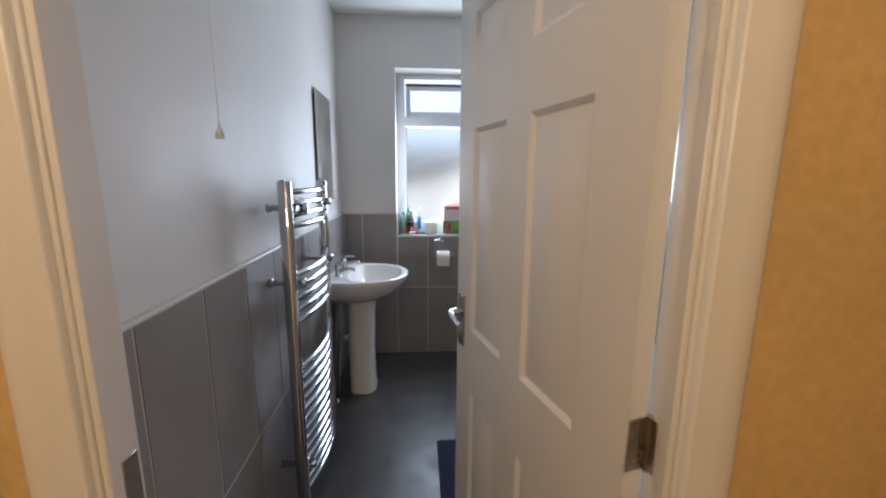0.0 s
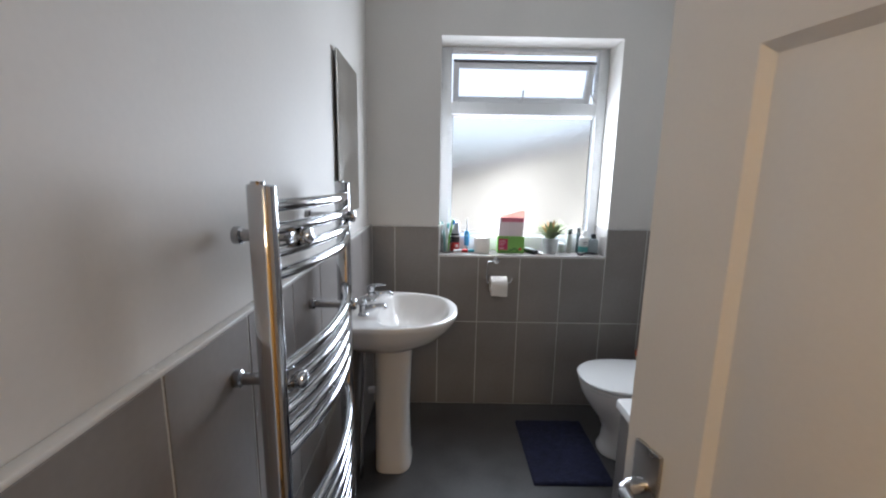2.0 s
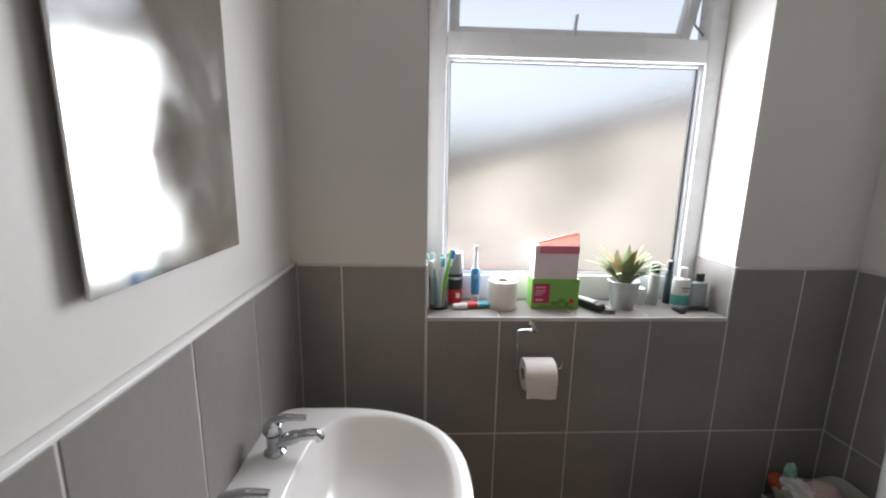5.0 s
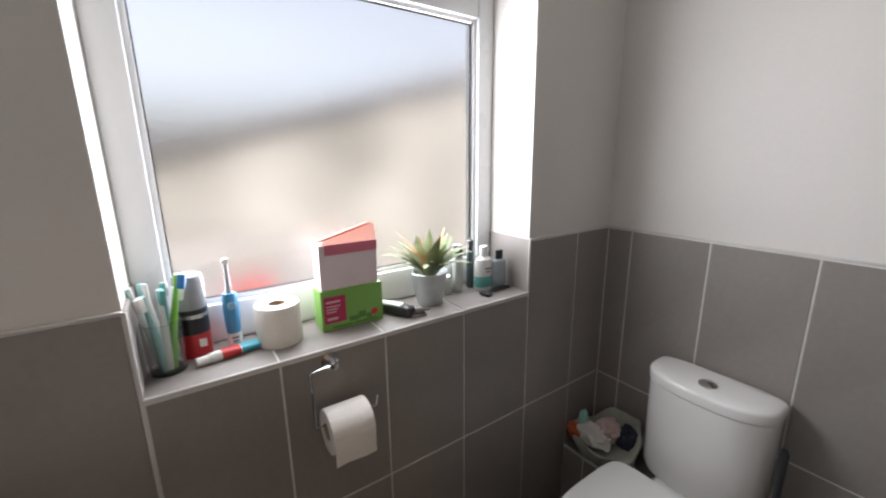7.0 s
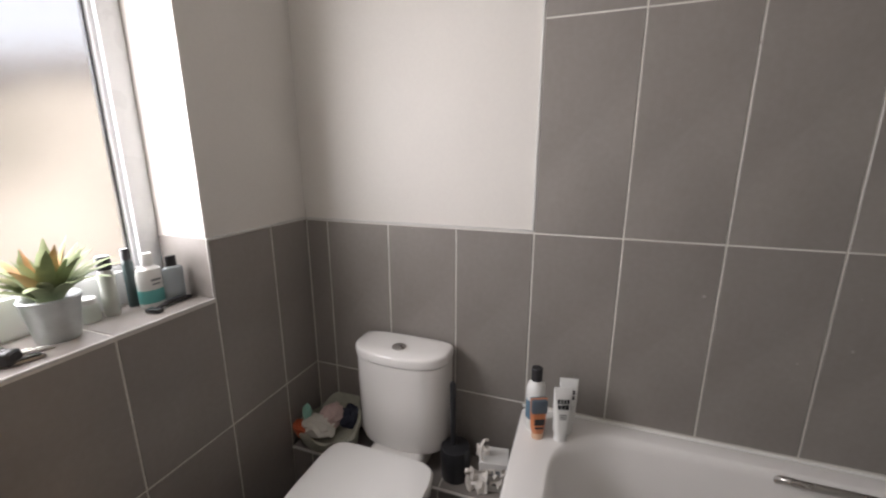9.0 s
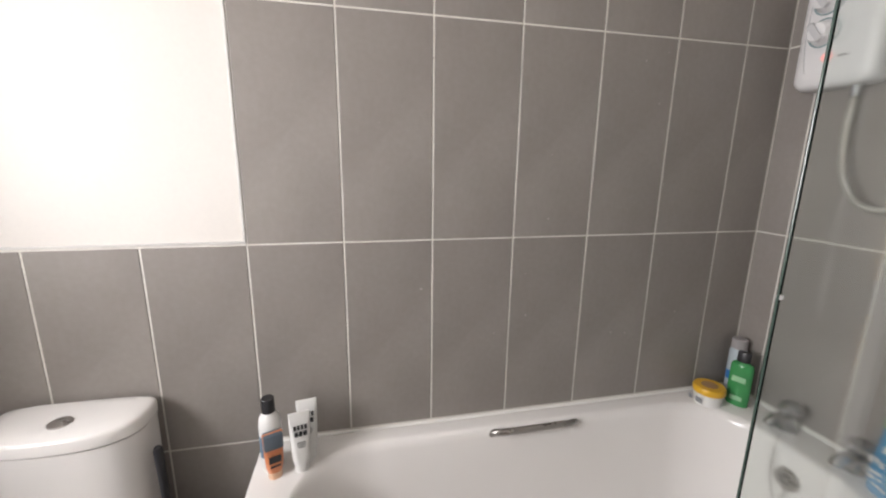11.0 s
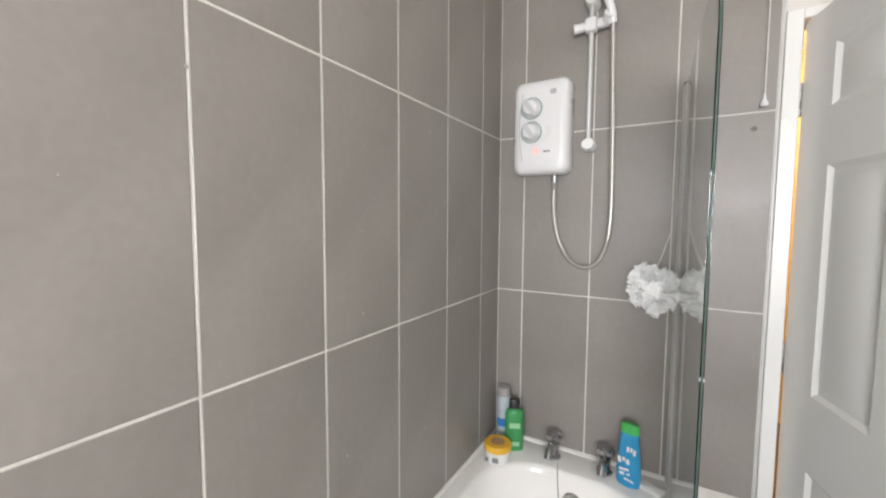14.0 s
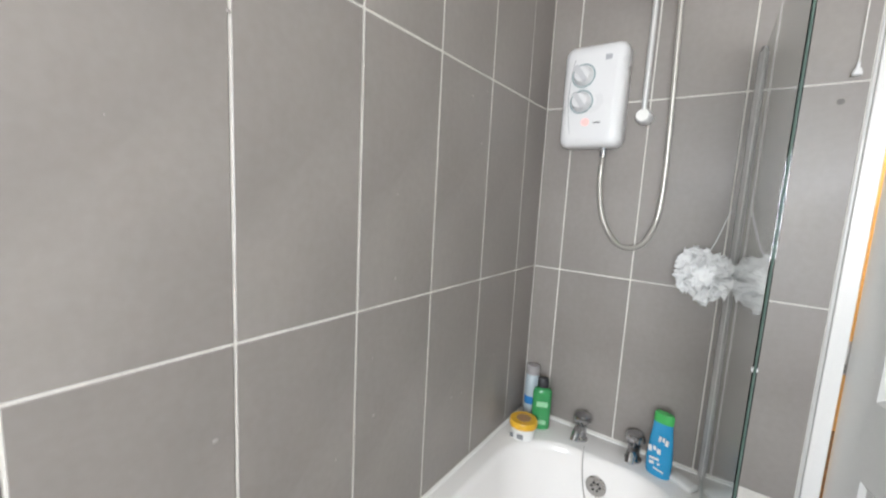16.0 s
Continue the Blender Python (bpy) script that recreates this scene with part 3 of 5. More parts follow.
def cis_ring(x0, half, z, x1=1.285):
    return dshape(x1 - 0.06, WY, x1 - 0.06 - x0, 0.06, half, 2.5, 8, z, 180)


cistern = part("cistern", loft(bmesh.new(), [cis_ring(1.16, 0.136, 0.366), cis_ring(1.143, 0.155, 0.373), cis_ring(1.136, 0.163, 0.4), cis_ring(1.129, 0.167, 0.6), cis_ring(1.127, 0.168, 0.697)]), CERAMIC, wc)
part("cistern_lid", loft(bmesh.new(), [cis_ring(1.127, 0.168, 0.7), cis_ring(1.124, 0.171, 0.703), cis_ring(1.123, 0.172, 0.727), cis_ring(1.126, 0.169, 0.733), cis_ring(1.132, 0.164, 0.736), cis_ring(1.17, 0.13, 0.739)]), CERAMIC, cistern)
part("flush_button", lathe([(0.0, 0), (0.024, 0), (0.024, 0.004), (0.021, 0.006), (0.0, 0.0055)], 28, at=(1.192, WY, 0.738)), STEEL, cistern, "dull chrome push button")
part("inlet_pipe", tube(arc_points([(1.22, 2.37, 0.292), (1.22, 2.372, 0.34), (1.215, 2.385, 0.37), (1.21, 2.40, 0.375)], 5), 0.007, 10), CHROME, wc)

# boxed-in pipes behind the toilet
ledge = thing("tiled_ledge", (0, 0, 0), "low grey tiled boxing behind the toilet", "ledge", kind="structure")
LX, LZ = 1.112, 0.29
part("grout", cuboid(LX + 0.0016, XR - 0.001, BY1 - 0.01, YW - 0.001, 0, LZ - 0.0016), GROUT, ledge)
cols = [BY1 - 0.01, 2.354, 2.604, 2.854, YW]
for a, b in zip(cols, cols[1:]):
    tile(ledge, "x", LX, a, b, 0, LZ)
    tile(ledge, "z", LZ, LX + 0.008, XR, a, b)
part("tile_trim", cuboid(LX - 0.002, LX + 0.005, BY1 - 0.01, YW, LZ - 0.005, LZ + 0.0015, bevel=0.0012, seg=1), TRIM, ledge)

# ---- basin ----
basin = thing("washbasin", (-0.524, 2.435, 0), "white ceramic pedestal basin with two chrome taps", "basin")
BZ = 0.806


def b_ring(back, front, half, z, nf=2.35, nb=7, mid=0.15):
    return dshape(mid, 0, front - mid, mid - back, half, nf, nb, z, 0, 64)


rings = [b_ring(0.05, 0.27, 0.1, 0.635), b_ring(0.02, 0.34, 0.17, 0.65), b_ring(0.004, 0.425, 0.238, 0.7), b_ring(0.002, 0.472, 0.268, 0.747), b_ring(0.002, 0.492, 0.278, 0.778), b_ring(0.002, 0.497, 0.281, 0.794), b_ring(0.004, 0.494, 0.278, BZ - 0.003), b_ring(0.012, 0.487, 0.272, BZ)]
for back, front, half, z in ((0.118, 0.46, 0.243, BZ - 0.001), (0.124, 0.454, 0.237, BZ - 0.005), (0.13, 0.446, 0.229, BZ - 0.018), (0.14, 0.42, 0.205, BZ - 0.06), (0.16, 0.385, 0.17, BZ - 0.1), (0.185, 0.34, 0.115, BZ - 0.125), (0.205, 0.3, 0.06, BZ - 0.134)):
    rings.append(b_ring(back, front, half, z, 2.3, 3.2, 0.25))
part("bowl", loft(bmesh.new(), rings), CERAMIC, basin)
pr = [dshape(0.2, 0, 0.078, 0.1, 0.118, 2.8, 4, 0.0), dshape(0.2, 0, 0.079, 0.1, 0.12, 2.8, 4, 0.015), dshape(0.2, 0, 0.071, 0.1, 0.108, 2.6, 4, 0.04), dshape(0.2, 0, 0.066, 0.1, 0.098, 2.6, 4, 0.3), dshape(0.2, 0, 0.074, 0.1, 0.095, 2.6, 4, 0.54), dshape(0.2, 0, 0.085, 0.1, 0.105, 2.6, 4, 0.66)]
part("pedestal", loft(bmesh.new(), pr), CERAMIC, basin)
waste = part("waste", lathe([(0.0, 0), (0.024, 0.0), (0.024, 0.003), (0.019, 0.0045), (0.015, 0.002), (0.0, 0.002)], 24, at=(0.25, 0, BZ - 0.1345)), CHROME, basin, "chrome plug hole")
# solid dark disc painted as the shade down the plug hole
part("drain_hole", lathe([(0.013, 0), (0.013, 0.0012), (0.0, 0.0013)], 16, at=(0.25, 0, BZ - 0.1325)), HOLE_DARK, waste)
for y in (-0.105, 0.105):
    tap = part("tap", lathe([(0.0, 0), (0.024, 0), (0.024, 0.004), (0.018, 0.01), (0.0165, 0.04), (0.018, 0.046), (0.0, 0.05)], 24, at=(0.062, y, BZ - 0.001)), CHROME, basin, "chrome pillar tap")
    part("spout", tube(arc_points([(0.062, y, BZ + 0.02), (0.095, y, BZ + 0.033), (0.13, y, BZ + 0.042), (0.155, y, BZ + 0.042), (0.164, y, BZ + 0.03)], 5), [0.015] * 8 + [0.012] * 8 + [0.0105] * 5, 14), CHROME, tap)
    part("tap_head", lathe([(0.0, 0), (0.019, 0), (0.021, 0.006), (0.02, 0.02), (0.012, 0.028), (0.0, 0.03)], 22, at=(0.06, y, BZ + 0.049)), CHROME, tap)
    part("lever", tube(arc_points([(0.055, y, BZ + 0.073), (0.09, y, BZ + 0.084), (0.135, y, BZ + 0.083)], 5), [0.011, 0.011, 0.01, 0.009, 0.0085, 0.008, 0.0075, 0.007, 0.007, 0.0065, 0.006], 10), CHROME, tap)
part("waste_pipe", tube(arc_points([(0.2, 0.09, 0.6), (0.15, 0.13, 0.45), (0.09, 0.17, 0.3), (0.03, 0.18, 0.27)], 6), 0.018, 12), WHITE_PLASTIC, basin)
for y in (-0.14, -0.12):
    part("supply_pipe", tube(arc_points([(0.07, y + 0.02, 0.78), (0.06, y, 0.5), (0.05, y - 0.02, 0.2), (0.05, y - 0.02, 0.01)], 6), 0.0075, 10), CHROME, basin)

# ---- towel rail ----
rail = thing("towel_radiator", (0, 0, 0), "curved chrome ladder towel radiator fixed to the wall", "towel radiator")
rail.matrix_basis = LEFT
PY, PXS, PTOP = (1.262, 1.882), (0.086, 0.071), 1.403


def rail_x(y):
    return PXS[0] + (PXS[1] - PXS[0]) * (y - PY[0]) / (PY[1] - PY[0])


def rail_front(y):
    """The bars bow out between the posts."""
    u = (y - PY[0]) / (PY[1] - PY[0])
    return rail_x(y) + 0.004 + 0.054 * (1 - (2 * u - 1) ** 2)


for y in PY:
    px = rail_x(y)
    ring = lambda z, s: [Vector((px + p.x * s, y + p.y * s, z)) for p in rounded(0.006, 0, 0.023, 0.0185, 0.0175, 0, 8)]
    bm = loft(bmesh.new(), [ring(0.15, 0.9), ring(0.152, 1), ring(PTOP - 0.003, 1), ring(PTOP, 0.9)])
    post = part("post", bm, CHROME, rail)
    part("cap", lathe([(0.0, 0), (0.011, 0), (0.011, 0.005), (0.0, 0.006)], 18, at=(px, y, PTOP)), CHROME, post)
    part("valve", tube(arc_points([(px, y, 0.15), (px, y, 0.11), (px - 0.02, y, 0.09), (0.0, y, 0.088)], 4), 0.012, 12), CHROME, rail)
zs = [1.367, 1.327, 1.287, 1.247] + [1.071 - 0.043 * k for k in range(5)] + [0.715 - 0.0425 * k for k in range(13)]
for z in zs:
    ys = [PY[0] + (PY[1] - PY[0]) * k / 16 for k in range(17)]
    part("bar", tube([(rail_front(y), y, z) for y in ys], 0.0115, 14), CHROME, rail)
for y, z in ((1.348, 1.307), (1.76, 1.307), (1.31, 1.039), (1.765, 1.039), (1.31, 0.3), (1.74, 0.3)):
    reach = rail_front(y)
    xm = Matrix.Translation((0, y, z)) @ Matrix.Rotation(radians(90), 4, "Y")
    b = part("bracket", lathe([(0.0, 0.0), (0.0165, 0.0), (0.0165, 0.012), (0.0115, 0.016), (0.0115, reach - 0.018), (0.014, reach - 0.016), (0.014, reach - 0.008), (0.0, reach - 0.006)], 20, m=xm), DARK_CHROME, rail, "chrome wall bracket")
    part("clamp_knob", lathe([(0.0, reach + 0.002), (0.01, reach + 0.002), (0.011, reach + 0.008), (0.0165, reach + 0.012), (0.0178, reach + 0.02), (0.0165, reach + 0.027), (0.012, reach + 0.0305), (0.0, reach + 0.0315)], 22, m=xm), CHROME, b)

# ---- mirror ----
mir = thing("mirror", (0, 0, 0), "frameless wall mirror with dull smeared glass on the wall", "mirror")
mir.matrix_basis = LEFT
BACKING = mat("dark_mirror_backing", (0.06, 0.06, 0.058), 0.5, vary=0.1)
for y0, y1, z0, z1 in ((2.30, 2.33, 1.33, 1.84), (2.45, 2.48, 1.33, 1.84)):
    part("batten", cuboid(-0.0199, -0.0086, y0, y1, z0, z1, bevel=0.002, seg=1), PAINT, mir)
part("backing", cuboid(-0.0085, -0.0062, 2.196, 2.574, 1.273, 1.895), BACKING, mir)
part("mirror_glass", cuboid(-0.006, -0.001, 2.194, 2.576, 1.271, 1.897, bevel=0.0006, seg=1), MIRROR, mir)

# ---- outside, beyond the obscured glass ----
RENDERED = mat("cream_render", (0.34, 0.325, 0.29), 0.9, vary=0.4, scale=0.55, fine=0.1, bump=0.3)
ROOF = mat("brown_roof_tile", (0.1, 0.088, 0.085), 0.8, vary=0.3, scale=2, fine=0.2, fine_scale=12)
PATIO = mat("pale_paving", (0.45, 0.42, 0.38), 0.9, vary=0.2, scale=1.5, fine=0.15, bump=0.3)
HEDGE = mat("hedge_green", (0.06, 0.09, 0.03), 0.8, vary=0.4, scale=9)
structure("ground", cuboid(-60, 60, 3.27, 120, -2.8, -2.6), PATIO, "pale paved ground outside", "ground")
house = thing("neighbouring_house", (0, 0, 0), "cream rendered house with a brown gabled roof", "house", kind="structure")
gable = [(-0.9, -2.6), (13.0, -2.6), (13.0, 3.0), (8.5, 3.75), (-0.9, 1.2)]
part("wall", loft(bmesh.new(), [[Vector((x, y, z)) for x, z in gable] for y in (10.0, 16.0)]), RENDERED, house)
bm = bmesh.new()
for (xa, za), (xb, zb) in (((-1.3, 1.12), (8.5, 3.8)), ((8.5, 3.8), (13.4, 2.95))):
    loft(bm, [[Vector((xa, y, za)), Vector((xb, y, zb)), Vector((xb, y, zb + 0.26)), Vector((xa, y, za + 0.26))] for y in (9.75, 16.3)])
part("roof", bm, ROOF, house)
shed = thing("garden_shed", (0, 0, 0), "low grey garden shed with a pale flat roof", "shed")
part("body", cuboid(-1.2, 1.7, 7.6, 9.4, -2.6, 0.1), mat("grey_board", (0.42, 0.41, 0.4), 0.8, vary=0.2, scale=3), shed)
part("roof", cuboid(-1.3, 1.8, 7.5, 9.5, 0.1, 0.18), PATIO, shed)
part("red_panel", cuboid(0.42, 0.95, 7.56, 7.6, -0.75, -0.1), mat("red_paint", (0.55, 0.05, 0.04), 0.5, vary=0.1), shed)
hedge = thing("hedge", (-2.2, 9.0, -2.6), "dense green hedge outside the window", "hedge", kind="stuff")
bm = bmesh.new()
rnd = random.Random(4)
for k in range(1500):
    p = Vector((rnd.uniform(-1.3, 1.0), rnd.uniform(-0.6, 0.6), rnd.uniform(0, 3.6) * (1 - 0.1 * rnd.random())))
    a, b = Vector((rnd.gauss(0, 1), rnd.gauss(0, 1), rnd.gauss(0, 1))).normalized() * 0.13, Vector((rnd.gauss(0, 1), rnd.gauss(0, 1), rnd.gauss(0, 1))).normalized() * 0.09
    bm.faces.new([bm.verts.new(p + q) for q in (-a, b, a, -b)])
part("foliage", bm, HEDGE, hedge)

# ---- shower ----
shower = thing("electric_shower", (1.118, YE, 1.745), "white electric shower unit on the tiled wall", "shower")


def shell(hx, hz, y):
    """A rounded oblong with gently bowed sides and ends."""
    out = []
    for p in rounded(0, 0, hx, hz, 0.026, 0, 12):
        out.append(Vector((p.x * (0.955 + 0.06 * (1 - (p.y / hz) ** 2)), y, p.y * (0.985 + 0.025 * (1 - (p.x / hx) ** 2)))))
    return out


part("body", loft(bmesh.new(), [shell(0.1, 0.163, 0.0), shell(0.104, 0.167, 0.006), shell(0.104, 0.167, 0.05), shell(0.1, 0.163, 0.066), shell(0.09, 0.153, 0.076), shell(0.07, 0.133, 0.08)]), WHITE_PLASTIC, shower)
part("front_seam", tube(arc_points([(0.062, 0.0805, 0.12), (0.072, 0.0795, 0.06), (0.075, 0.079, 0.0), (0.072, 0.0795, -0.06), (0.062, 0.0805, -0.12)], 5), 0.0012, 6), mat("grey_plastic_line", (0.4, 0.4, 0.41), 0.5), shower)
RING_GREY = mat("grey_ring_plastic", (0.22, 0.3, 0.31), 0.4, vary=0.05)
for z in (0.066, -0.018):
    ky = Matrix.Translation((0.03, 0.078, z)) @ Matrix.Rotation(radians(-90), 4, "X")
    k = part("dial", lathe([(0.0, 0), (0.033, 0), (0.032, 0.006), (0.028, 0.012), (0.026, 0.026), (0.023, 0.03), (0.0, 0.031)], 30, m=ky), WHITE_PLASTIC, shower, "white plastic dial")
    part("dial_ring", lathe([(0.0345, 0.001), (0.0385, 0.001), (0.0385, 0.004), (0.0345, 0.004), (0.0345, 0.001)], 36, m=ky), RING_GREY, k)
    part("dial_grip", cuboid(-0.005, 0.005, -0.026, 0.026, 0.028, 0.038, bevel=0.003, m=ky @ Matrix.Rotation(radians(35), 4, "Z")), mat("pale_grey_plastic", (0.55, 0.55, 0.56), 0.4), k)
led = mat("red_indicator_glow", (0.85, 0.5, 0.47), 0.4)
led.node_tree.nodes["Principled BSDF"].inputs["Emission Color"].default_value = (1, 0.3, 0.28, 1)
led.node_tree.nodes["Principled BSDF"].inputs["Emission Strength"].default_value = 0.22
part("indicator_button", lathe([(0.0, 0), (0.013, 0), (0.012, 0.003), (0.0, 0.004)], 20, m=Matrix.Translation((0.012, 0.0785, -0.085)) @ Matrix.Rotation(radians(-90), 4, "X")), led, shower, "glowing red start button")
part("marking", cuboid(-0.038, -0.014, 0.0795, 0.0812, -0.09, -0.086), BLACK_PLASTIC, shower)
part("marking", cuboid(-0.056, -0.036, 0.0795, 0.0812, 0.108, 0.124), mat("grey_print", (0.4, 0.4, 0.42), 0.5), shower)
part("outlet", lathe([(0.0, 0.0), (0.011, 0.0), (0.011, 0.03), (0.009, 0.032), (0.0, 0.032)], 16, at=(-0.045, 0.035, -0.197)), CHROME, shower)

kit = thing("shower_riser", (0, 0, 0), "chrome riser rail with white handset and metal hose", "shower head")
part("rail", tube([(0.957, 0.492, 1.655), (0.957, 0.492, 2.165)], 0.0085, 14), ALU, kit)
for z in (1.672, 2.148):
    b = part("rail_bracket", lathe([(0.0, 0.0), (0.02, 0.0), (0.022, 0.008), (0.022, 0.058), (0.018, 0.066), (0.0, 0.068)], 22, m=Matrix.Translation((0.957, YE, z)) @ Matrix.Rotation(radians(-90), 4, "X")), WHITE_PLASTIC, kit, "white plastic bracket")
    part("badge", lathe([(0.0, 0.0), (0.019, 0.0), (0.018, 0.002), (0.0, 0.0022)], 20, m=Matrix.Translation((0.957, YE + 0.068, z)) @ Matrix.Rotation(radians(-90), 4, "X")), CEIL, b)
part("slider", box(cuboid(0.938, 0.976, 0.474, 0.512, 2.04, 2.085, bevel=0.008, seg=3), 0.9, 0.938, 0.482, 0.506, 2.048, 2.078, bevel=0.006), WHITE_PLASTIC, kit)
part("slider_knob", tube([(0.976, 0.493, 2.062), (1.012, 0.5, 2.058)], [0.014, 0.016], 14), WHITE_PLASTIC, kit)
part("holder", tube([(0.905, 0.505, 2.06), (0.893, 0.53, 2.075)], [0.016, 0.019], 14), WHITE_PLASTIC, kit)
handset = part("handset", tube(arc_points([(0.887, 0.515, 2.045), (0.893, 0.53, 2.09), (0.912, 0.548, 2.142), (0.936, 0.562, 2.19), (0.951, 0.568, 2.216)], 5), [0.0125] * 8 + [0.0145] * 8 + [0.017] * 5, 14), WHITE_PLASTIC, kit, "white plastic shower handset")
hm = Matrix.Translation((0.954, 0.573, 2.234)) @ Matrix.Diagonal((0.9, 0.9, 0.9, 1)) @ Matrix.Rotation(radians(20), 4, "Y") @ Matrix.Rotation(radians(-112), 4, "X")
part("spray_head", lathe([(0.0, -0.03), (0.02, -0.028), (0.045, -0.012), (0.055, 0.004), (0.055, 0.012), (0.05, 0.016), (0.0, 0.016)], 34, m=hm), WHITE_PLASTIC, handset)
face = part("spray_face", lathe([(0.0, 0.0162), (0.046, 0.0162), (0.044, 0.019), (0.0, 0.0195)], 30, m=hm), mat("pale_grey_face", (0.5, 0.51, 0.53), 0.4), handset)
nozzles = bmesh.new()
for ring, cnt in ((0.012, 6), (0.024, 12), (0.036, 18)):
    for k in range(cnt):
        a = 2 * math.pi * k / cnt
        lathe([(0.0017, 0), (0.0012, 0.002)], 6, at=(ring * math.cos(a), ring * math.sin(a), 0.0192), bm=nozzles, m=hm)
part("nozzles", nozzles, mat("nozzle_rubber", (0.2, 0.2, 0.21), 0.6), face)
hose = arc_points([(1.073, 0.475, 1.548), (1.07, 0.485, 1.45), (1.045, 0.5, 1.34), (0.995, 0.505, 1.265), (0.935, 0.505, 1.255), (0.893, 0.505, 1.31), (0.876, 0.505, 1.42), (0.877, 0.505, 1.65), (0.884, 0.51, 1.9), (0.887, 0.515, 2.05)], 26)
part("hose", tube(hose, [0.0082 if i % 2 else 0.0068 for i in range(len(hose))], 10), mat("woven_steel_hose", (0.56, 0.54, 0.5), 0.42, 0.7, vary=0.06, scale=30), kit, "ribbed metal shower hose")

# ---- glass screen on the bath ----
screen = thing("shower_screen", (0.672, YE + 0.012, RIM), "clear glass bath screen with curved top and chrome post", "shower screen", turn=2.3)
L, HT, R = 0.742, 1.285, 0.14
outline = [(0.02, 0.012), (L, 0.012), (L, HT - R)] + [(L - R + R * math.cos(a), HT - R + R * math.sin(a)) for a in [math.pi / 2 * k / 14 for k in range(1, 15)]] + [(0.02, HT)]
bm = loft(bmesh.new(), [[Vector((x, u, z)) for u, z in outline] for x in (-0.003, 0.003)])
part("glass_panel", bm, SCREEN_GLASS, screen, "faintly green glass panel")
edge = [Vector((0, u, z)) for u, z in outline[1:]]
part("glass_edge", tube([p + Vector((0, 0.0018, 0)) for p in edge[:-1]], 0.0017, 8), GLASS_EDGE, screen, "dark green polished glass edge")
for y, w in ((0.0, 0.0135), (0.03, 0.008)):
    part("post", tube([(0, y, 0.004), (0, y, HT + 0.005)], w, 14), ALU, screen)
part("post_cap", lathe([(0.0, 0), (0.013, 0), (0.013, 0.014), (0.0, 0.016)], 16, at=(0, 0, HT + 0.002)), CHROME, screen)
part("seal_strip", cuboid(-0.006, 0.006, 0.02, L - 0.01, 0.001, 0.014), mat("clear_seal", (0.6, 0.62, 0.6), 0.3), screen)
part("stop_bead", lathe([(0.0, 0), (0.0042, 0.0), (0.0042, 0.005), (0, 0.006)], 12, m=Matrix.Translation((0, L, 0.62)) @ Matrix.Rotation(radians(90), 4, "X")), WHITE_PLASTIC, screen)

puff = thing("bath_puff", (0.742, 0.53, 1.2), "white net bath puff hanging by its cord", "bath puff")
rnd = random.Random(8)
bm = bmesh.new()
bmesh.ops.create_icosphere(bm, subdivisions=4, radius=0.056)
for v in bm.verts:
    v.co *= 1 + 0.28 * noise.noise(v.co * 32) + 0.16 * noise.noise(v.co * 90)
for k in range(420):
    d = Vector((rnd.gauss(0, 1), rnd.gauss(0, 1), rnd.gauss(0, 1))).normalized()
    s = d.orthogonal().normalized()
    s.rotate(Matrix.Rotation(rnd.uniform(0, 6.3), 3, d))
    t = d.cross(s)
    reach, ph, n = rnd.uniform(0.055, 0.075) * (1 + 0.5 * noise.noise(d * 2.1 + Vector((3, 1, 7)))), rnd.uniform(0, 6.3), 10
    low, high = [], []
    for i in range(n + 1):
        u = -1 + 2 * i / n
        e = (d + s * 0.3 * u + t * 0.16 * math.sin(6 * u + ph)).normalized()
        ruffle = reach * (1 - 0.22 * u * u) + 0.005 * math.sin(11 * u + 2 * ph)
        low.append(bm.verts.new(e * 0.045))
        high.append(bm.verts.new(e * ruffle + t * 0.006 * math.sin(13 * u + ph)))
    for i in range(n):
        bm.faces.new((low[i], low[i + 1], high[i + 1], high[i]))
NETTING = mat("white_netting", (0.94, 0.94, 0.93), 0.9, vary=0.03, fine=0.05, fine_scale=400)
NETTING.node_tree.nodes["Principled BSDF"].inputs["Subsurface Weight"].default_value = 0.25
NETTING.node_tree.nodes["Principled BSDF"].inputs["Subsurface Radius"].default_value = (0.01, 0.01, 0.01)
part("netting", bm, NETTING, puff)
part("cord", tube(arc_points([(0, 0, 0.05), (-0.02, -0.02, 0.1), (-0.045, -0.045, 0.19)], 5), 0.0016, 6), WHITE_PLASTIC, puff)

# ---- pull cords ----
for x, y, z, label in ((-0.387, 0.816, 1.5, "white light pull cord with a plastic pull near the wall"), (0.484, 0.462, 1.74, "white pull cord hanging beside the door frame")):
    c = thing("pull_cord", (x, y, z), label, "pull cord", "pull cords")
    part("string", tube([(0, 0, 0.02), (0.0005, 0, 0.4), (0, 0, TOP - z)], 0.0013, 6), CEIL, c)
    part("pull", lathe([(0.0, 0), (0.0095, 0.0), (0.01, 0.006), (0.0085, 0.012), (0.004, 0.02), (0.0025, 0.034), (0.0, 0.035)], 16), WHITE_PLASTIC, c)
    part("ceiling_switch", lathe([(0.0, 0), (0.03, 0.0), (0.042, 0.008), (0.042, 0.03), (0.0, 0.03)], 24, at=(0, 0, TOP - z - 0.03)), WHITE_PLASTIC, c)

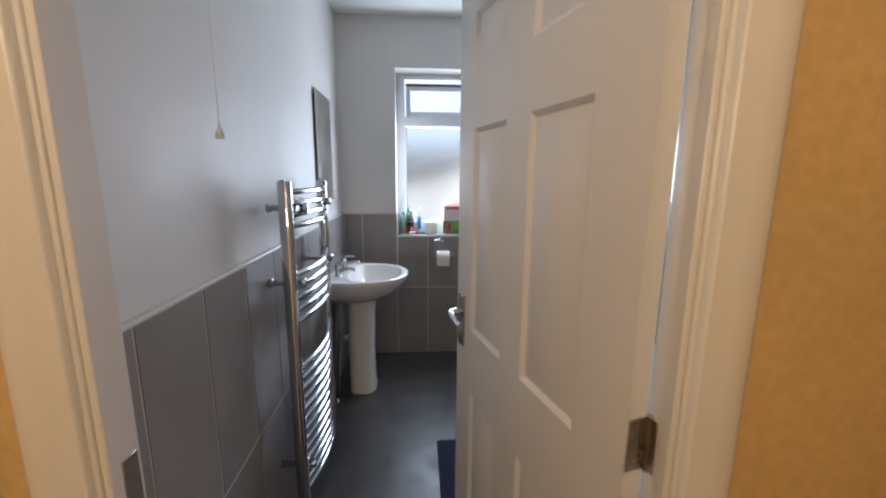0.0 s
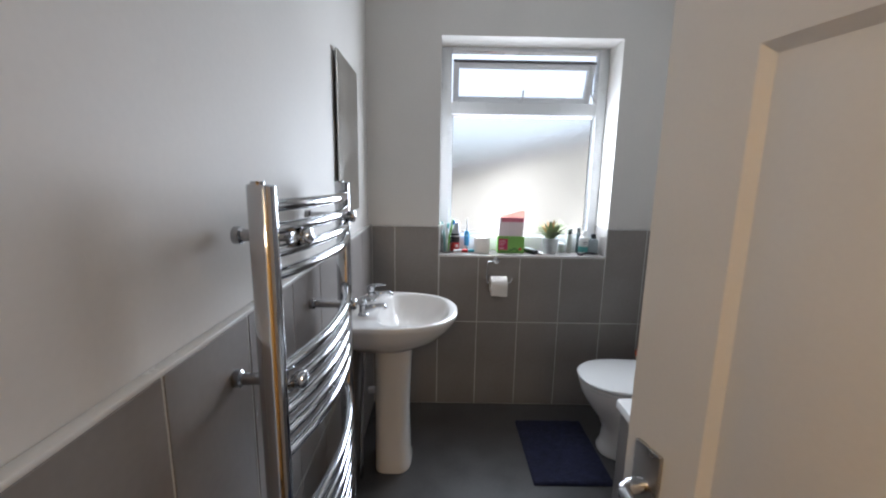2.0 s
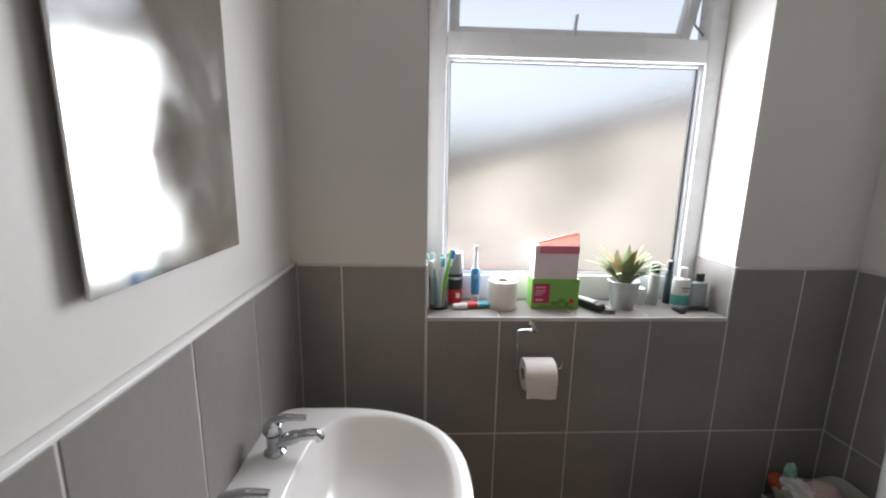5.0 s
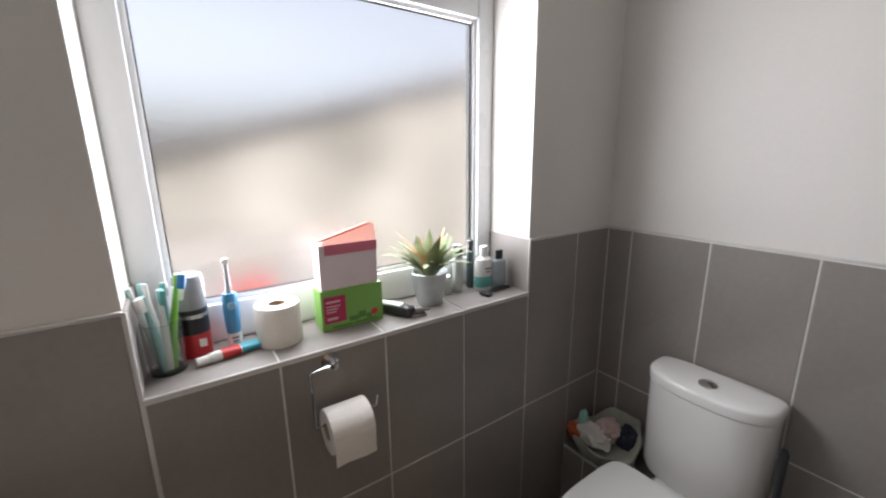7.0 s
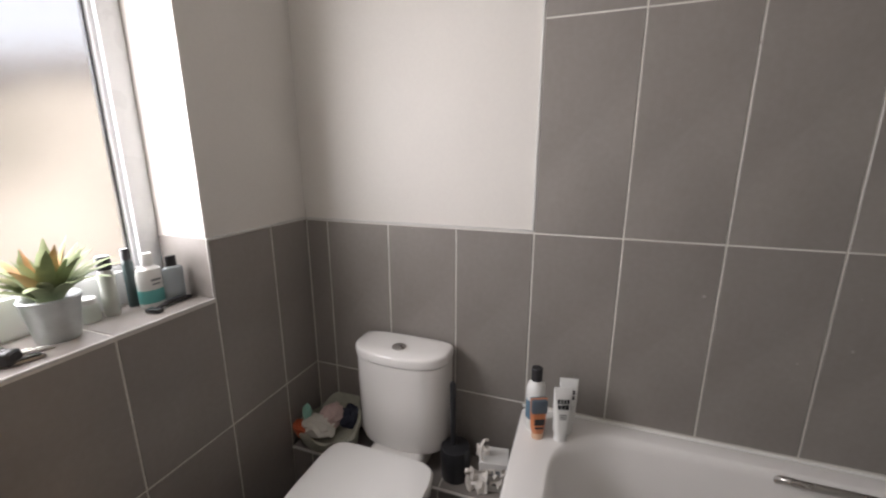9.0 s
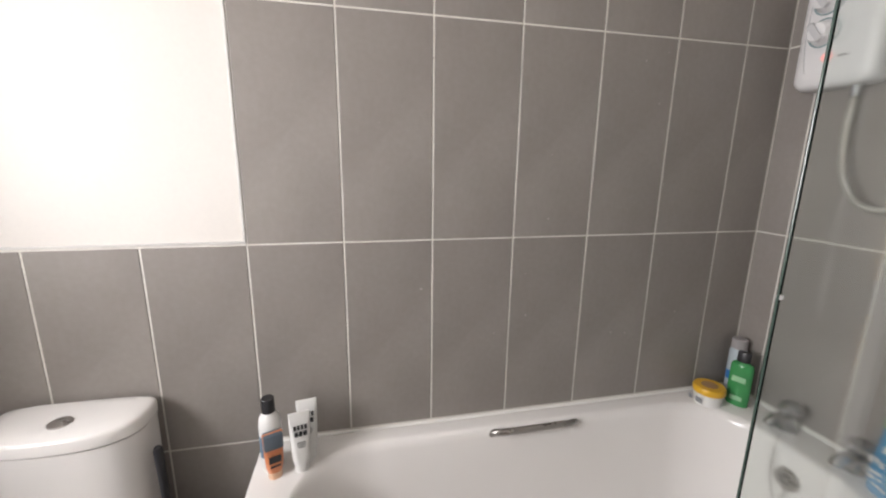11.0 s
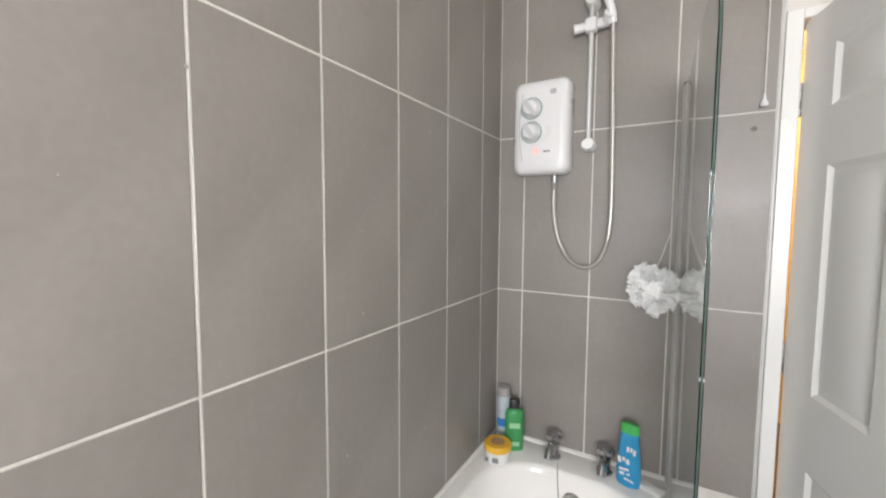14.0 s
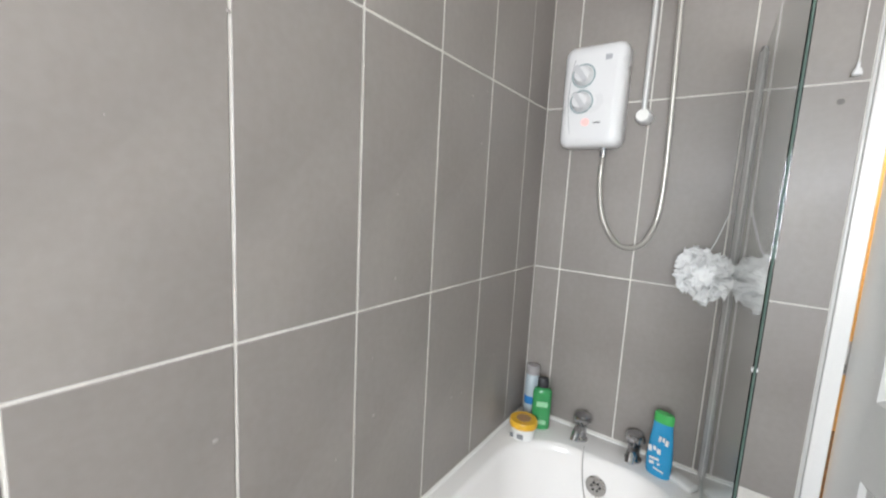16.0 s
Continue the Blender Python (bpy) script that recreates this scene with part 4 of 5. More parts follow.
# ---- toilet paper on its holder ----
PAPER = mat("soft_white_paper", (0.78, 0.74, 0.69), 0.95, vary=0.03, scale=14, fine=0.03, fine_scale=250, bump=0.2)
holder = thing("toilet_paper_holder", (0.222, YW, 0.943), "chrome wire toilet roll holder on the tiles", "toilet roll holder")
part("mount", lathe([(0.0, 0), (0.02, 0), (0.02, 0.004), (0.009, 0.008), (0.009, 0.036), (0.0, 0.038)], 20, m=Matrix.Rotation(radians(90), 4, "X")), CHROME, holder)
part("wire", tube(arc_points([(0, -0.03, 0), (-0.045, -0.034, 0), (-0.056, -0.038, -0.006), (-0.058, -0.048, -0.04), (-0.058, -0.054, -0.115), (-0.052, -0.055, -0.123), (0.0, -0.055, -0.123), (0.075, -0.055, -0.123), (0.086, -0.055, -0.117), (0.09, -0.055, -0.095)], 6), 0.0024, 8), CHROME, holder)


def paper_roll(name, at, label, lying):
    r = thing(name, at, label, "toilet roll")
    m = Matrix.Rotation(radians(90), 4, "Y") if lying else Matrix.Identity(4)
    prof = [(0.02, -0.048), (0.049, -0.048), (0.0505, -0.046), (0.0505, 0.046), (0.049, 0.048), (0.02, 0.048), (0.02, -0.048)]
    bm = bmesh.new()
    n = 36
    rings = [[m @ Vector((q * math.cos(2 * math.pi * i / n), q * math.sin(2 * math.pi * i / n), z)) for i in range(n)] for q, z in prof]
    loft(bm, rings, False, False)
    part("paper", bm, PAPER, r)
    tube_rings = [[m @ Vector((q * math.cos(2 * math.pi * i / n), q * math.sin(2 * math.pi * i / n), z)) for i in range(n)] for q, z in ((0.0198, -0.0475), (0.0198, 0.0475), (0.0186, 0.0475), (0.0186, -0.0475), (0.0198, -0.0475))]
    part("core", loft(bmesh.new(), tube_rings, False, False), mat("cardboard", (0.35, 0.25, 0.16), 0.9, vary=0.1), r)
    return r


roll = paper_roll("toilet_roll", (0.23, 2.878, 0.81), "part-used toilet roll on the wire holder, sheet hanging", True)
bm = bmesh.new()
cols = []
for i in range(9):
    u = -0.0475 + 0.095 * i / 8
    col = [bm.verts.new((u, -0.0508 * math.cos(a), 0.0508 * math.sin(a))) for a in (1.4, 1.0, 0.6, 0.3, 0.0)]
    col += [bm.verts.new((u, -0.0508 + 0.0025 * math.sin(8 * v + 20 * u), -v)) for v in (0.015, 0.03, 0.045, 0.058 + 0.003 * math.sin(60 * u))]
    cols.append(col)
for a, b in zip(cols, cols[1:]):
    for i in range(len(a) - 1):
        bm.faces.new((a[i], b[i], b[i + 1], a[i + 1]))
part("loose_sheet", bm, PAPER, roll)
paper_roll("toilet_roll", (0.142, 3.055, SILL + 0.048), "spare white toilet roll standing on the sill", False)

# ---- things on the window sill ----
def flat(name, color, rough=0.45, **k):
    return mat(name, color, rough, vary=0.05, scale=12, **k)


RED, GREY, TEAL, WHITE, BLUE, GREEN, PINK = (flat("red_print", (0.5, 0.03, 0.03)), flat("grey_lacquer", (0.22, 0.23, 0.24), 0.3), flat("teal_print", (0.12, 0.42, 0.4)), flat("white_label", (0.78, 0.78, 0.76)), flat("blue_plastic", (0.03, 0.2, 0.5), 0.3), flat("green_print", (0.16, 0.34, 0.07)), flat("pink_print", (0.6, 0.17, 0.24)))


def bars_of_text(parent, m, rows, material, name="print"):
    """Unreadable small print as plain bars: rows of (x, z, width, height)."""
    for x, z, w, h in rows:
        part(name, cuboid(x - w / 2, x + w / 2, -0.0006, 0.0, z - h / 2, z + h / 2, m=m), material, parent)


tumbler = thing("toothbrush_glass", (-0.081, 3.045, SILL), "clear tumbler crowded with toothbrushes", "tumbler")
part("glass", lathe([(0.0, 0.0), (0.031, 0.0), (0.033, 0.004), (0.036, 0.11), (0.034, 0.11), (0.031, 0.008), (0.0, 0.007)], 28), CLEAR, tumbler)
AQUA, ICE = flat("aqua_plastic", (0.3, 0.55, 0.56), 0.35), flat("ice_white_plastic", (0.68, 0.74, 0.74), 0.3)
for k, (tilt, turn, m0, m1, word) in enumerate(((10, 15, ICE, WHITE, "pale"), (12, 75, TEAL, WHITE, "teal"), (8, 130, WHITE, AQUA, "white"), (12, 185, ICE, AQUA, "pale"), (11, 235, AQUA, WHITE, "aqua"), (6, 290, WHITE, TEAL, "white"), (11, 340, flat("lime_plastic", (0.2, 0.5, 0.07), 0.35), BLUE, "lime green"))):
    b = thing("toothbrush", (0, 0, 0), word + " plastic toothbrush standing in the glass", "toothbrush", "toothbrushes")
    b.matrix_basis = pose(-0.081 + 0.004 * math.cos(k), 3.045 + 0.004 * math.sin(k), SILL + 0.009, 0, tilt, turn)
    top = 0.2 if k == 6 else 0.168 + 0.005 * (k % 4)
    part("handle", tube([(0.004, 0, 0), (0.002, 0, 0.03), (0, 0, 0.075), (0, 0, top - 0.06), (0, 0, top - 0.03), (0, 0, top)], [0.0065, 0.0085, 0.008, 0.0055, 0.0042, 0.0058], 12), m0, b)
    part("bristles", cuboid(0.002, 0.016, -0.0055, 0.0055, top - 0.029, top + 0.002, bevel=0.002), m1, b)

can = thing("shaving_foam_can", (-0.026, 3.096, SILL), "red and black aerosol can with silver-grey cap", "aerosol can")
part("base", lathe([(0.0, 0), (0.029, 0), (0.03, 0.004), (0.03, 0.056), (0.0, 0.056)], 32), flat("can_red", (0.55, 0.03, 0.035), 0.3), can, "red lower can")
part("body", lathe([(0.0, 0.056), (0.0302, 0.056), (0.0302, 0.112), (0.0, 0.112)], 32), BLACK_PLASTIC, can, "black can body")
part("band", lathe([(0.0, 0.093), (0.0305, 0.093), (0.0305, 0.101), (0.0, 0.101)], 32), STEEL, can)
part("cap", lathe([(0.0, 0.112), (0.0298, 0.112), (0.0296, 0.172), (0.028, 0.184), (0.024, 0.187), (0.0, 0.187)], 32), flat("silver_grey_cap", (0.32, 0.33, 0.35), 0.28), can, "silver-grey plastic cap")
bars_of_text(can, pose(0.0, -0.0308, 0.0), [(0.006, 0.097, 0.02, 0.008), (0.012, 0.036, 0.014, 0.018)], WHITE)

brush = thing("electric_toothbrush", (0.05, 3.095, SILL), "blue and white electric toothbrush standing upright", "toothbrush")
part("handle", lathe([(0.0, 0), (0.0145, 0), (0.015, 0.005), (0.0148, 0.034), (0.0, 0.034)], 24), WHITE, brush)
part("grip", lathe([(0.0, 0.034), (0.015, 0.034), (0.0165, 0.06), (0.017, 0.1), (0.016, 0.122), (0.013, 0.129), (0.0, 0.13)], 24), flat("sky_blue_grip", (0.07, 0.3, 0.55), 0.35), brush, "sky blue rubber grip")
part("button_surround", lathe([(0.0, 0), (0.0095, 0), (0.009, 0.002), (0.0, 0.0025)], 18, m=Matrix.Translation((0, -0.0165, 0.102)) @ Matrix.Rotation(radians(90), 4, "X")), flat("pale_blue", (0.25, 0.48, 0.66)), brush)
bars_of_text(brush, pose(0.0, -0.0152, 0.0), [(0, 0.024, 0.014, 0.004), (0, 0.015, 0.012, 0.003)], GREY)
part("neck", tube([(0, 0, 0.128), (0, 0, 0.15), (0, 0, 0.2)], [0.0075, 0.0055, 0.0045], 14), flat("pale_grey_neck", (0.5, 0.52, 0.54), 0.35), brush)
part("brush_head", lathe([(0.0, -0.006), (0.0072, -0.006), (0.0072, 0.008), (0.0, 0.008)], 16, m=Matrix.Translation((0, 0, 0.204)) @ Matrix.Rotation(radians(90), 4, "X")), WHITE, brush)

paste = thing("toothpaste_tube", (0.043, 3.04, SILL + 0.011), "white, red and teal toothpaste tube lying on the sill", "toothpaste", turn=12)
TR = lambda x, hy, hz: [Vector((x, q.x, q.y)) for q in rounded(0, 0, hy, hz, 0.02, 0, 6)]
part("tube", loft(bmesh.new(), [TR(-0.055, 0.008, 0.008), TR(-0.05, 0.012, 0.0105), TR(0.0, 0.016, 0.009), TR(0.075, 0.019, 0.0015)]), WHITE, paste)
part("red_stripe", loft(bmesh.new(), [TR(-0.03, 0.0145, 0.0106), TR(0.0, 0.0165, 0.0096), TR(0.008, 0.0167, 0.0092)]), RED, paste)
part("teal_stripe", loft(bmesh.new(), [TR(0.01, 0.0172, 0.0088), TR(0.05, 0.0182, 0.0052)]), flat("toothpaste_teal", (0.05, 0.36, 0.45), 0.35), paste)
part("cap", tube([(-0.078, 0, 0.0), (-0.055, 0, 0.0)], [0.009, 0.0095], 14), WHITE, paste)

carton = thing("tissue_carton", (0.322, 3.062, SILL), "open green and pink cardboard carton", "carton", turn=-1)
carton.matrix_basis = carton.matrix_basis @ Matrix.Diagonal((1.05, 1, 1.06, 1))
part("sleeve", cuboid(-0.079, 0.079, -0.03, 0.03, 0, 0.1, bevel=0.0015, seg=1), flat("green_card", (0.2, 0.42, 0.09), 0.5), carton, "green printed lower carton")
part("upper", cuboid(-0.074, 0.07, -0.026, 0.027, 0.1, 0.208, bevel=0.001, seg=1), flat("pale_pink_card", (0.74, 0.64, 0.66), 0.55), carton, "pale pink upper carton")
part("pink_band", cuboid(-0.06, 0.0712, -0.0272, 0.0, 0.184, 0.2085), PINK, carton)
bm = bmesh.new()
for pts in (((-0.074, -0.026, 0.209), (0.07, -0.026, 0.209), (0.073, -0.008, 0.246), (-0.045, -0.002, 0.216)), ((-0.074, 0.027, 0.209), (0.07, 0.027, 0.209), (0.072, 0.008, 0.25), (-0.04, 0.008, 0.22))):
    loft(bm, [[Vector(q) for q in pts], [Vector(q) + Vector((0, 0.0012, 0.0006)) for q in pts]])
part("flap", bm, flat("salmon_card", (0.75, 0.33, 0.25), 0.6), carton)
bars_of_text(carton, pose(-0.046, -0.0302, 0.052), [(0, 0, 0.054, 0.066)], flat("magenta_label", (0.45, 0.03, 0.1)), "label")
bars_of_text(carton, pose(-0.05, -0.031, 0.052), [(0, 0.02, 0.034, 0.005), (0, 0.009, 0.034, 0.003), (-0.003, 0.002, 0.028, 0.003), (-0.005, -0.005, 0.024, 0.003), (-0.003, -0.022, 0.026, 0.006)], flat("pale_pink_print", (0.7, 0.45, 0.5)))
DEEP = flat("deep_green_print", (0.09, 0.22, 0.05))
for x, z, w, h in ((0.0, 0.02, 0.024, 0.012), (0.022, 0.026, 0.02, 0.016), (0.04, 0.018, 0.014, 0.014), (-0.03, 0.008, 0.05, 0.005), (0.03, 0.008, 0.06, 0.004)):
    part("leaf_print", cuboid(x - w / 2, x + w / 2, -0.0308, -0.03, z - h / 2, z + h / 2, m=Matrix.Translation((0, 0, 0)), bevel=0.0002, seg=1), DEEP, carton)
part("fruit_print", lathe([(0.0, 0), (0.009, 0), (0.0, 0.0006)], 16, m=Matrix.Translation((0.055, -0.0304, 0.026)) @ Matrix.Rotation(radians(90), 4, "X")), RED, carton)

trimmer = thing("hair_trimmer", (0.447, 3.035, SILL + 0.016), "black and silver hair trimmer lying on the sill", "trimmer", turn=-63)
TT = lambda x, hy, hz, dz=0: [Vector((x, q.x, q.y + dz)) for q in rounded(0, 0, hy, hz, 0.008, 0, 5)]
part("body", loft(bmesh.new(), [TT(-0.055, 0.011, 0.010), TT(-0.05, 0.015, 0.013), TT(0.0, 0.017, 0.015), TT(0.03, 0.017, 0.015), TT(0.034, 0.015, 0.013)]), BLACK_PLASTIC, trimmer)
part("silver_top", loft(bmesh.new(), [TT(-0.05, 0.012, 0.005, 0.0115), TT(0.024, 0.0145, 0.005, 0.0135)]), flat("silver_plastic", (0.72, 0.73, 0.73), 0.3), trimmer)
part("head", loft(bmesh.new(), [TT(0.034, 0.0165, 0.0145), TT(0.05, 0.017, 0.0145), TT(0.055, 0.013, 0.011)]), BLACK_PLASTIC, trimmer)
tw = thing("tweezers", (0.505, 3.03, SILL + 0.004), "small steel tweezers lying on the sill", "tweezers", turn=-40)
part("arm", tube([(-0.045, 0.003, 0), (0, 0.006, 0.001), (0.045, 0.001, 0)], [0.0028, 0.0035, 0.0015], 8), STEEL, tw)
part("arm", tube([(-0.045, -0.003, 0), (0, -0.006, 0.001), (0.045, -0.001, 0)], [0.0028, 0.0035, 0.0015], 8), STEEL, tw)
cl = thing("nail_clippers", (0.487, 2.985, SILL + 0.006), "black and steel nail clippers near the sill edge", "nail clippers", turn=-15)
part("lever", cuboid(-0.025, 0.025, -0.006, 0.006, -0.005, 0.0, bevel=0.0015), STEEL, cl)
part("grip", cuboid(-0.026, 0.02, -0.0065, 0.0065, 0.001, 0.006, bevel=0.002), BLACK_PLASTIC, cl)

pot = thing("potted_succulent", (0.572, 3.055, SILL), "artificial succulent with red tips in a galvanised pot", "plant")
part("pot", lathe([(0.0, 0), (0.037, 0), (0.039, 0.003), (0.052, 0.094), (0.0545, 0.097), (0.0525, 0.1), (0.05, 0.096), (0.047, 0.082), (0.0, 0.08)], 30), mat("galvanised_tin", (0.5, 0.53, 0.53), 0.42, 0.85, vary=0.12, scale=30, rough_vary=0.1), pot)
LEAF = mat("succulent_green", (0.15, 0.21, 0.11), 0.75, vary=0.3, scale=22, tint=(0.32, 0.35, 0.19))
LEAF_RED = mat("succulent_orange", (0.5, 0.22, 0.14), 0.75, vary=0.25, scale=22, tint=(0.4, 0.34, 0.12))
rnd = random.Random(12)
for k in range(46):
    ring = k / 46
    a = k * 2.39996 + rnd.uniform(-0.2, 0.2)
    out = 0.2 + 0.85 * ring + rnd.uniform(-0.1, 0.1)
    length = rnd.uniform(0.1, 0.15) * (1.1 if ring < 0.5 else 1.0)
    d = Vector((math.cos(a), math.sin(a), 0))
    side = Vector((-d.y, d.x, 0))
    bm = bmesh.new()
    rings = []
    for i in range(6):
        u = i / 5
        ang = out * (0.45 + 0.75 * u)
        c = d * (0.012 + length * u * math.sin(ang)) + Vector((0, 0, 0.08 + length * u * math.cos(ang * 0.9)))
        if c.y > 0.066:
            c.y = 0.066
        w = 0.0135 * (1 - u ** 2.2) * (0.75 + 0.9 * u) + 0.0006
        up = (Vector((0, 0, 1)) * math.sin(ang) - d * math.cos(ang)) * 0.32 * w
        rings.append([c + side * w, c + up, c - side * w, c - up * 0.6])
    part("leaf", loft(bm, rings), LEAF_RED if k in (1, 2, 5, 9, 14, 20) else LEAF, pot, angle=60)


def bottle(name, at, label, profile, material, cap_profile, cap_material, turn=0, group="", category="bottle", squash=1.0, tilt=0):
    t = thing(name, at, label, category, group)
    t.matrix_basis = pose(*at, 0, tilt, turn)
    m = Matrix.Diagonal((1, squash, 1, 1))
    part("body", lathe(profile, 28, m=m), material, t)
    part("cap", lathe(cap_profile, 24, m=m), cap_material, t)
    return t


def straight(r, h, shoulder=0.012, neck=0.0):
    return [(0.0, 0), (r * 0.94, 0), (r, 0.004), (r, h - shoulder), (r * 0.9, h - shoulder * 0.4), (neck or r * 0.6, h), (0.0, h)]


def cap(r, z, h):
    return [(0.0, z), (r, z), (r, z + h - 0.002), (r * 0.9, z + h), (0.0, z + h)]


bottle("deodorant_stick", (0.703, 3.09, SILL), "slim silver-grey bottle with a dark cap", straight(0.0175, 0.12), flat("silver_sage", (0.52, 0.54, 0.5), 0.3), cap(0.016, 0.12, 0.035), BLACK_PLASTIC)
bottle("mascara_bottle", (0.762, 3.10, SILL), "tall slim dark bottle on the sill", straight(0.0125, 0.13), flat("dark_green_plastic", (0.04, 0.06, 0.06), 0.35), cap(0.011, 0.13, 0.03), BLACK_PLASTIC)
lotion = bottle("lotion_bottle", (0.785, 3.058, SILL), "white and teal lotion bottle", straight(0.033, 0.112, 0.022, 0.014), WHITE, cap(0.0155, 0.112, 0.034), WHITE, squash=0.7)
part("label", lathe([(0.0332, 0.012), (0.0334, 0.014), (0.0334, 0.046), (0.0332, 0.048)], 28, m=Matrix.Diagonal((1, 0.7, 1, 1))), TEAL, lotion, "teal label")
bars_of_text(lotion, pose(0.0, -0.024, 0.0), [(0, 0.075, 0.026, 0.006), (0, 0.064, 0.02, 0.004)], GREY)
bottle("aftershave_bottle", (0.836, 3.04, SILL), "flat clear grey bottle with a black cap", straight(0.03, 0.1, 0.012, 0.014), mat("smoky_glass", (0.35, 0.4, 0.42), 0.15, coat=0.4, vary=0.06), cap(0.0155, 0.1, 0.028), BLACK_PLASTIC, squash=0.5)
bottle("cream_jar", (0.655, 3.1, SILL), "small pale translucent jar on the sill", straight(0.025, 0.045, 0.008, 0.02), flat("milky_plastic", (0.55, 0.6, 0.55), 0.35), cap(0.022, 0.045, 0.014), WHITE)
razor = thing("razor", (0.79, 3.005, SILL + 0.008), "black disposable razor lying on the sill", "razor", turn=8)
part("handle", tube(arc_points([(-0.035, 0, 0), (0.0, 0.004, 0.004), (0.04, 0.002, 0.002), (0.07, 0.0, -0.002)], 5), [0.005] * 4 + [0.0065] * 8 + [0.005] * 4, 10), BLACK_PLASTIC, razor)
part("head", cuboid(-0.055, -0.035, -0.02, 0.02, -0.006, 0.004, bevel=0.002), BLACK_PLASTIC, razor)

# ---- on the tiled ledge ----
bag = thing("wash_bag", (1.19, 2.816, LZ), "pale green open wash bag full of toiletries", "wash bag")
rnd = random.Random(3)
bag.matrix_basis = bag.matrix_basis @ Matrix.Diagonal((1.12, 1.12, 1.14, 1))
n = 40
fold = lambda i, k: 1 + 0.06 * math.sin(3 * i * 6.283 / n + k) + 0.05 * math.sin(7 * i * 6.283 / n + 2 * k)
rings = []
for k, (r, z) in enumerate(((0.062, 0.002), (0.078, 0.012), (0.092, 0.05), (0.1, 0.085), (0.104, 0.098), (0.1, 0.106), (0.094, 0.1), (0.084, 0.07), (0.07, 0.055))):
    ring = []
    for i in range(n):
        a = 6.283 * i / n
        lift = 0.66 + 0.62 * max(0, math.cos(a + 0.35)) + 0.05 * math.sin(5 * a)   # the front droops, the back stands up
        ring.append(Vector((min(0.92 * r * fold(i, k * 0.5) * math.cos(a), 0.088), r * fold(i, k * 0.5) * math.sin(a) * 1.1, z * (lift if z > 0.03 else 1))))
    rings.append(ring)
part("bag", loft(bmesh.new(), rings), mat("pale_green_cloth", (0.4, 0.4, 0.33), 0.9, vary=0.12, scale=20, fine=0.1, bump=0.6), bag)
for name, at, size, material in (("sponge", (0.0, -0.005, 0.104), (0.045, 0.038, 0.034), flat("pale_pink_sponge", (0.6, 0.45, 0.42), 0.9, bump=0.8, fine_scale=90)), ("cloth", (-0.045, 0.02, 0.085), (0.035, 0.055, 0.036), flat("white_cloth", (0.68, 0.66, 0.6), 0.9)), ("orange_pack", (-0.055, 0.075, 0.07), (0.022, 0.035, 0.03), flat("orange_wrap", (0.55, 0.12, 0.05), 0.5)), ("dark_pouch", (0.035, -0.05, 0.085), (0.04, 0.035, 0.035), flat("navy_pouch", (0.03, 0.035, 0.06), 0.7)), ("green_tube", (-0.045, 0.06, 0.125), (0.015, 0.015, 0.032), flat("mint_plastic", (0.3, 0.6, 0.5), 0.4))):
    bm = bmesh.new()
    bmesh.ops.create_icosphere(bm, subdivisions=3, radius=1)
    for v in bm.verts:
        f = 1 + 0.3 * noise.noise(v.co * 2.3 + Vector(at) * 40) + 0.28 * noise.noise(v.co * 5.5 + Vector(at) * 70)
        v.co = Vector((v.co.x * size[0] * f + at[0], v.co.y * size[1] * f + at[1], v.co.z * size[2] * f + at[2]))
    it = part(name, bm, material, bag)

tb = thing("toilet_brush", (1.192, 2.317, LZ), "black toilet brush standing in its holder", "toilet brush")
part("holder", lathe([(0.0, 0), (0.046, 0), (0.048, 0.004), (0.052, 0.1), (0.048, 0.118), (0.02, 0.124), (0.0, 0.124)], 28), BLACK_PLASTIC, tb)
part("handle", tube([(0, 0.006, 0.11), (0, 0.008, 0.2), (0, 0.01, 0.345), (0, 0.01, 0.355)], [0.011, 0.0095, 0.0115, 0.008], 14), BLACK_PLASTIC, tb)

pack = thing("torn_paper_packet", (1.19, 2.185, LZ), "torn white paper packet with crumpled tissue", "packet")
CARD = flat("white_card", (0.7, 0.69, 0.67), 0.8)
part("packet", cuboid(-0.03, 0.05, -0.05, 0.045, 0, 0.11, bevel=0.002, seg=1, m=Matrix.Rotation(radians(9), 4, "Z")), CARD, pack)
bars_of_text(pack, pose(-0.031, 0, 0, 0, 0, -81), [(0.0, 0.075, 0.06, 0.02), (0.0, 0.035, 0.05, 0.016)], GREY)
rnd = random.Random(5)
for cxx, cyy, czz, s in ((-0.045, 0.045, 0.045, 0.05), (-0.03, -0.02, 0.06, 0.04), (0.0, 0.035, 0.125, 0.03)):
    bm = bmesh.new()
    g = 9
    grid = [[bm.verts.new((cxx + s * (0.5 * noise.noise(Vector((i * 0.5, j * 0.4, cxx * 30)))), cyy + s * (i / (g - 1) - 0.5) * 1.5, czz + s * (j / (g - 1) - 0.5) * 1.7 + 0.3 * s * noise.noise(Vector((i * 0.6, j * 0.6, 5 + cyy * 20))))) for j in range(g)] for i in range(g)]
    for i in range(g - 1):
        for j in range(g - 1):
            bm.faces.new((grid[i][j], grid[i + 1][j], grid[i + 1][j + 1], grid[i][j + 1]))
    sheet = part("torn_paper", bm, PAPER, pack, angle=20)
part("strap", tube(arc_points([(-0.02, 0.03, 0.1), (-0.03, 0.035, 0.15), (-0.015, 0.03, 0.175), (0.0, 0.02, 0.17)], 5), 0.005, 8), PAPER, pack)

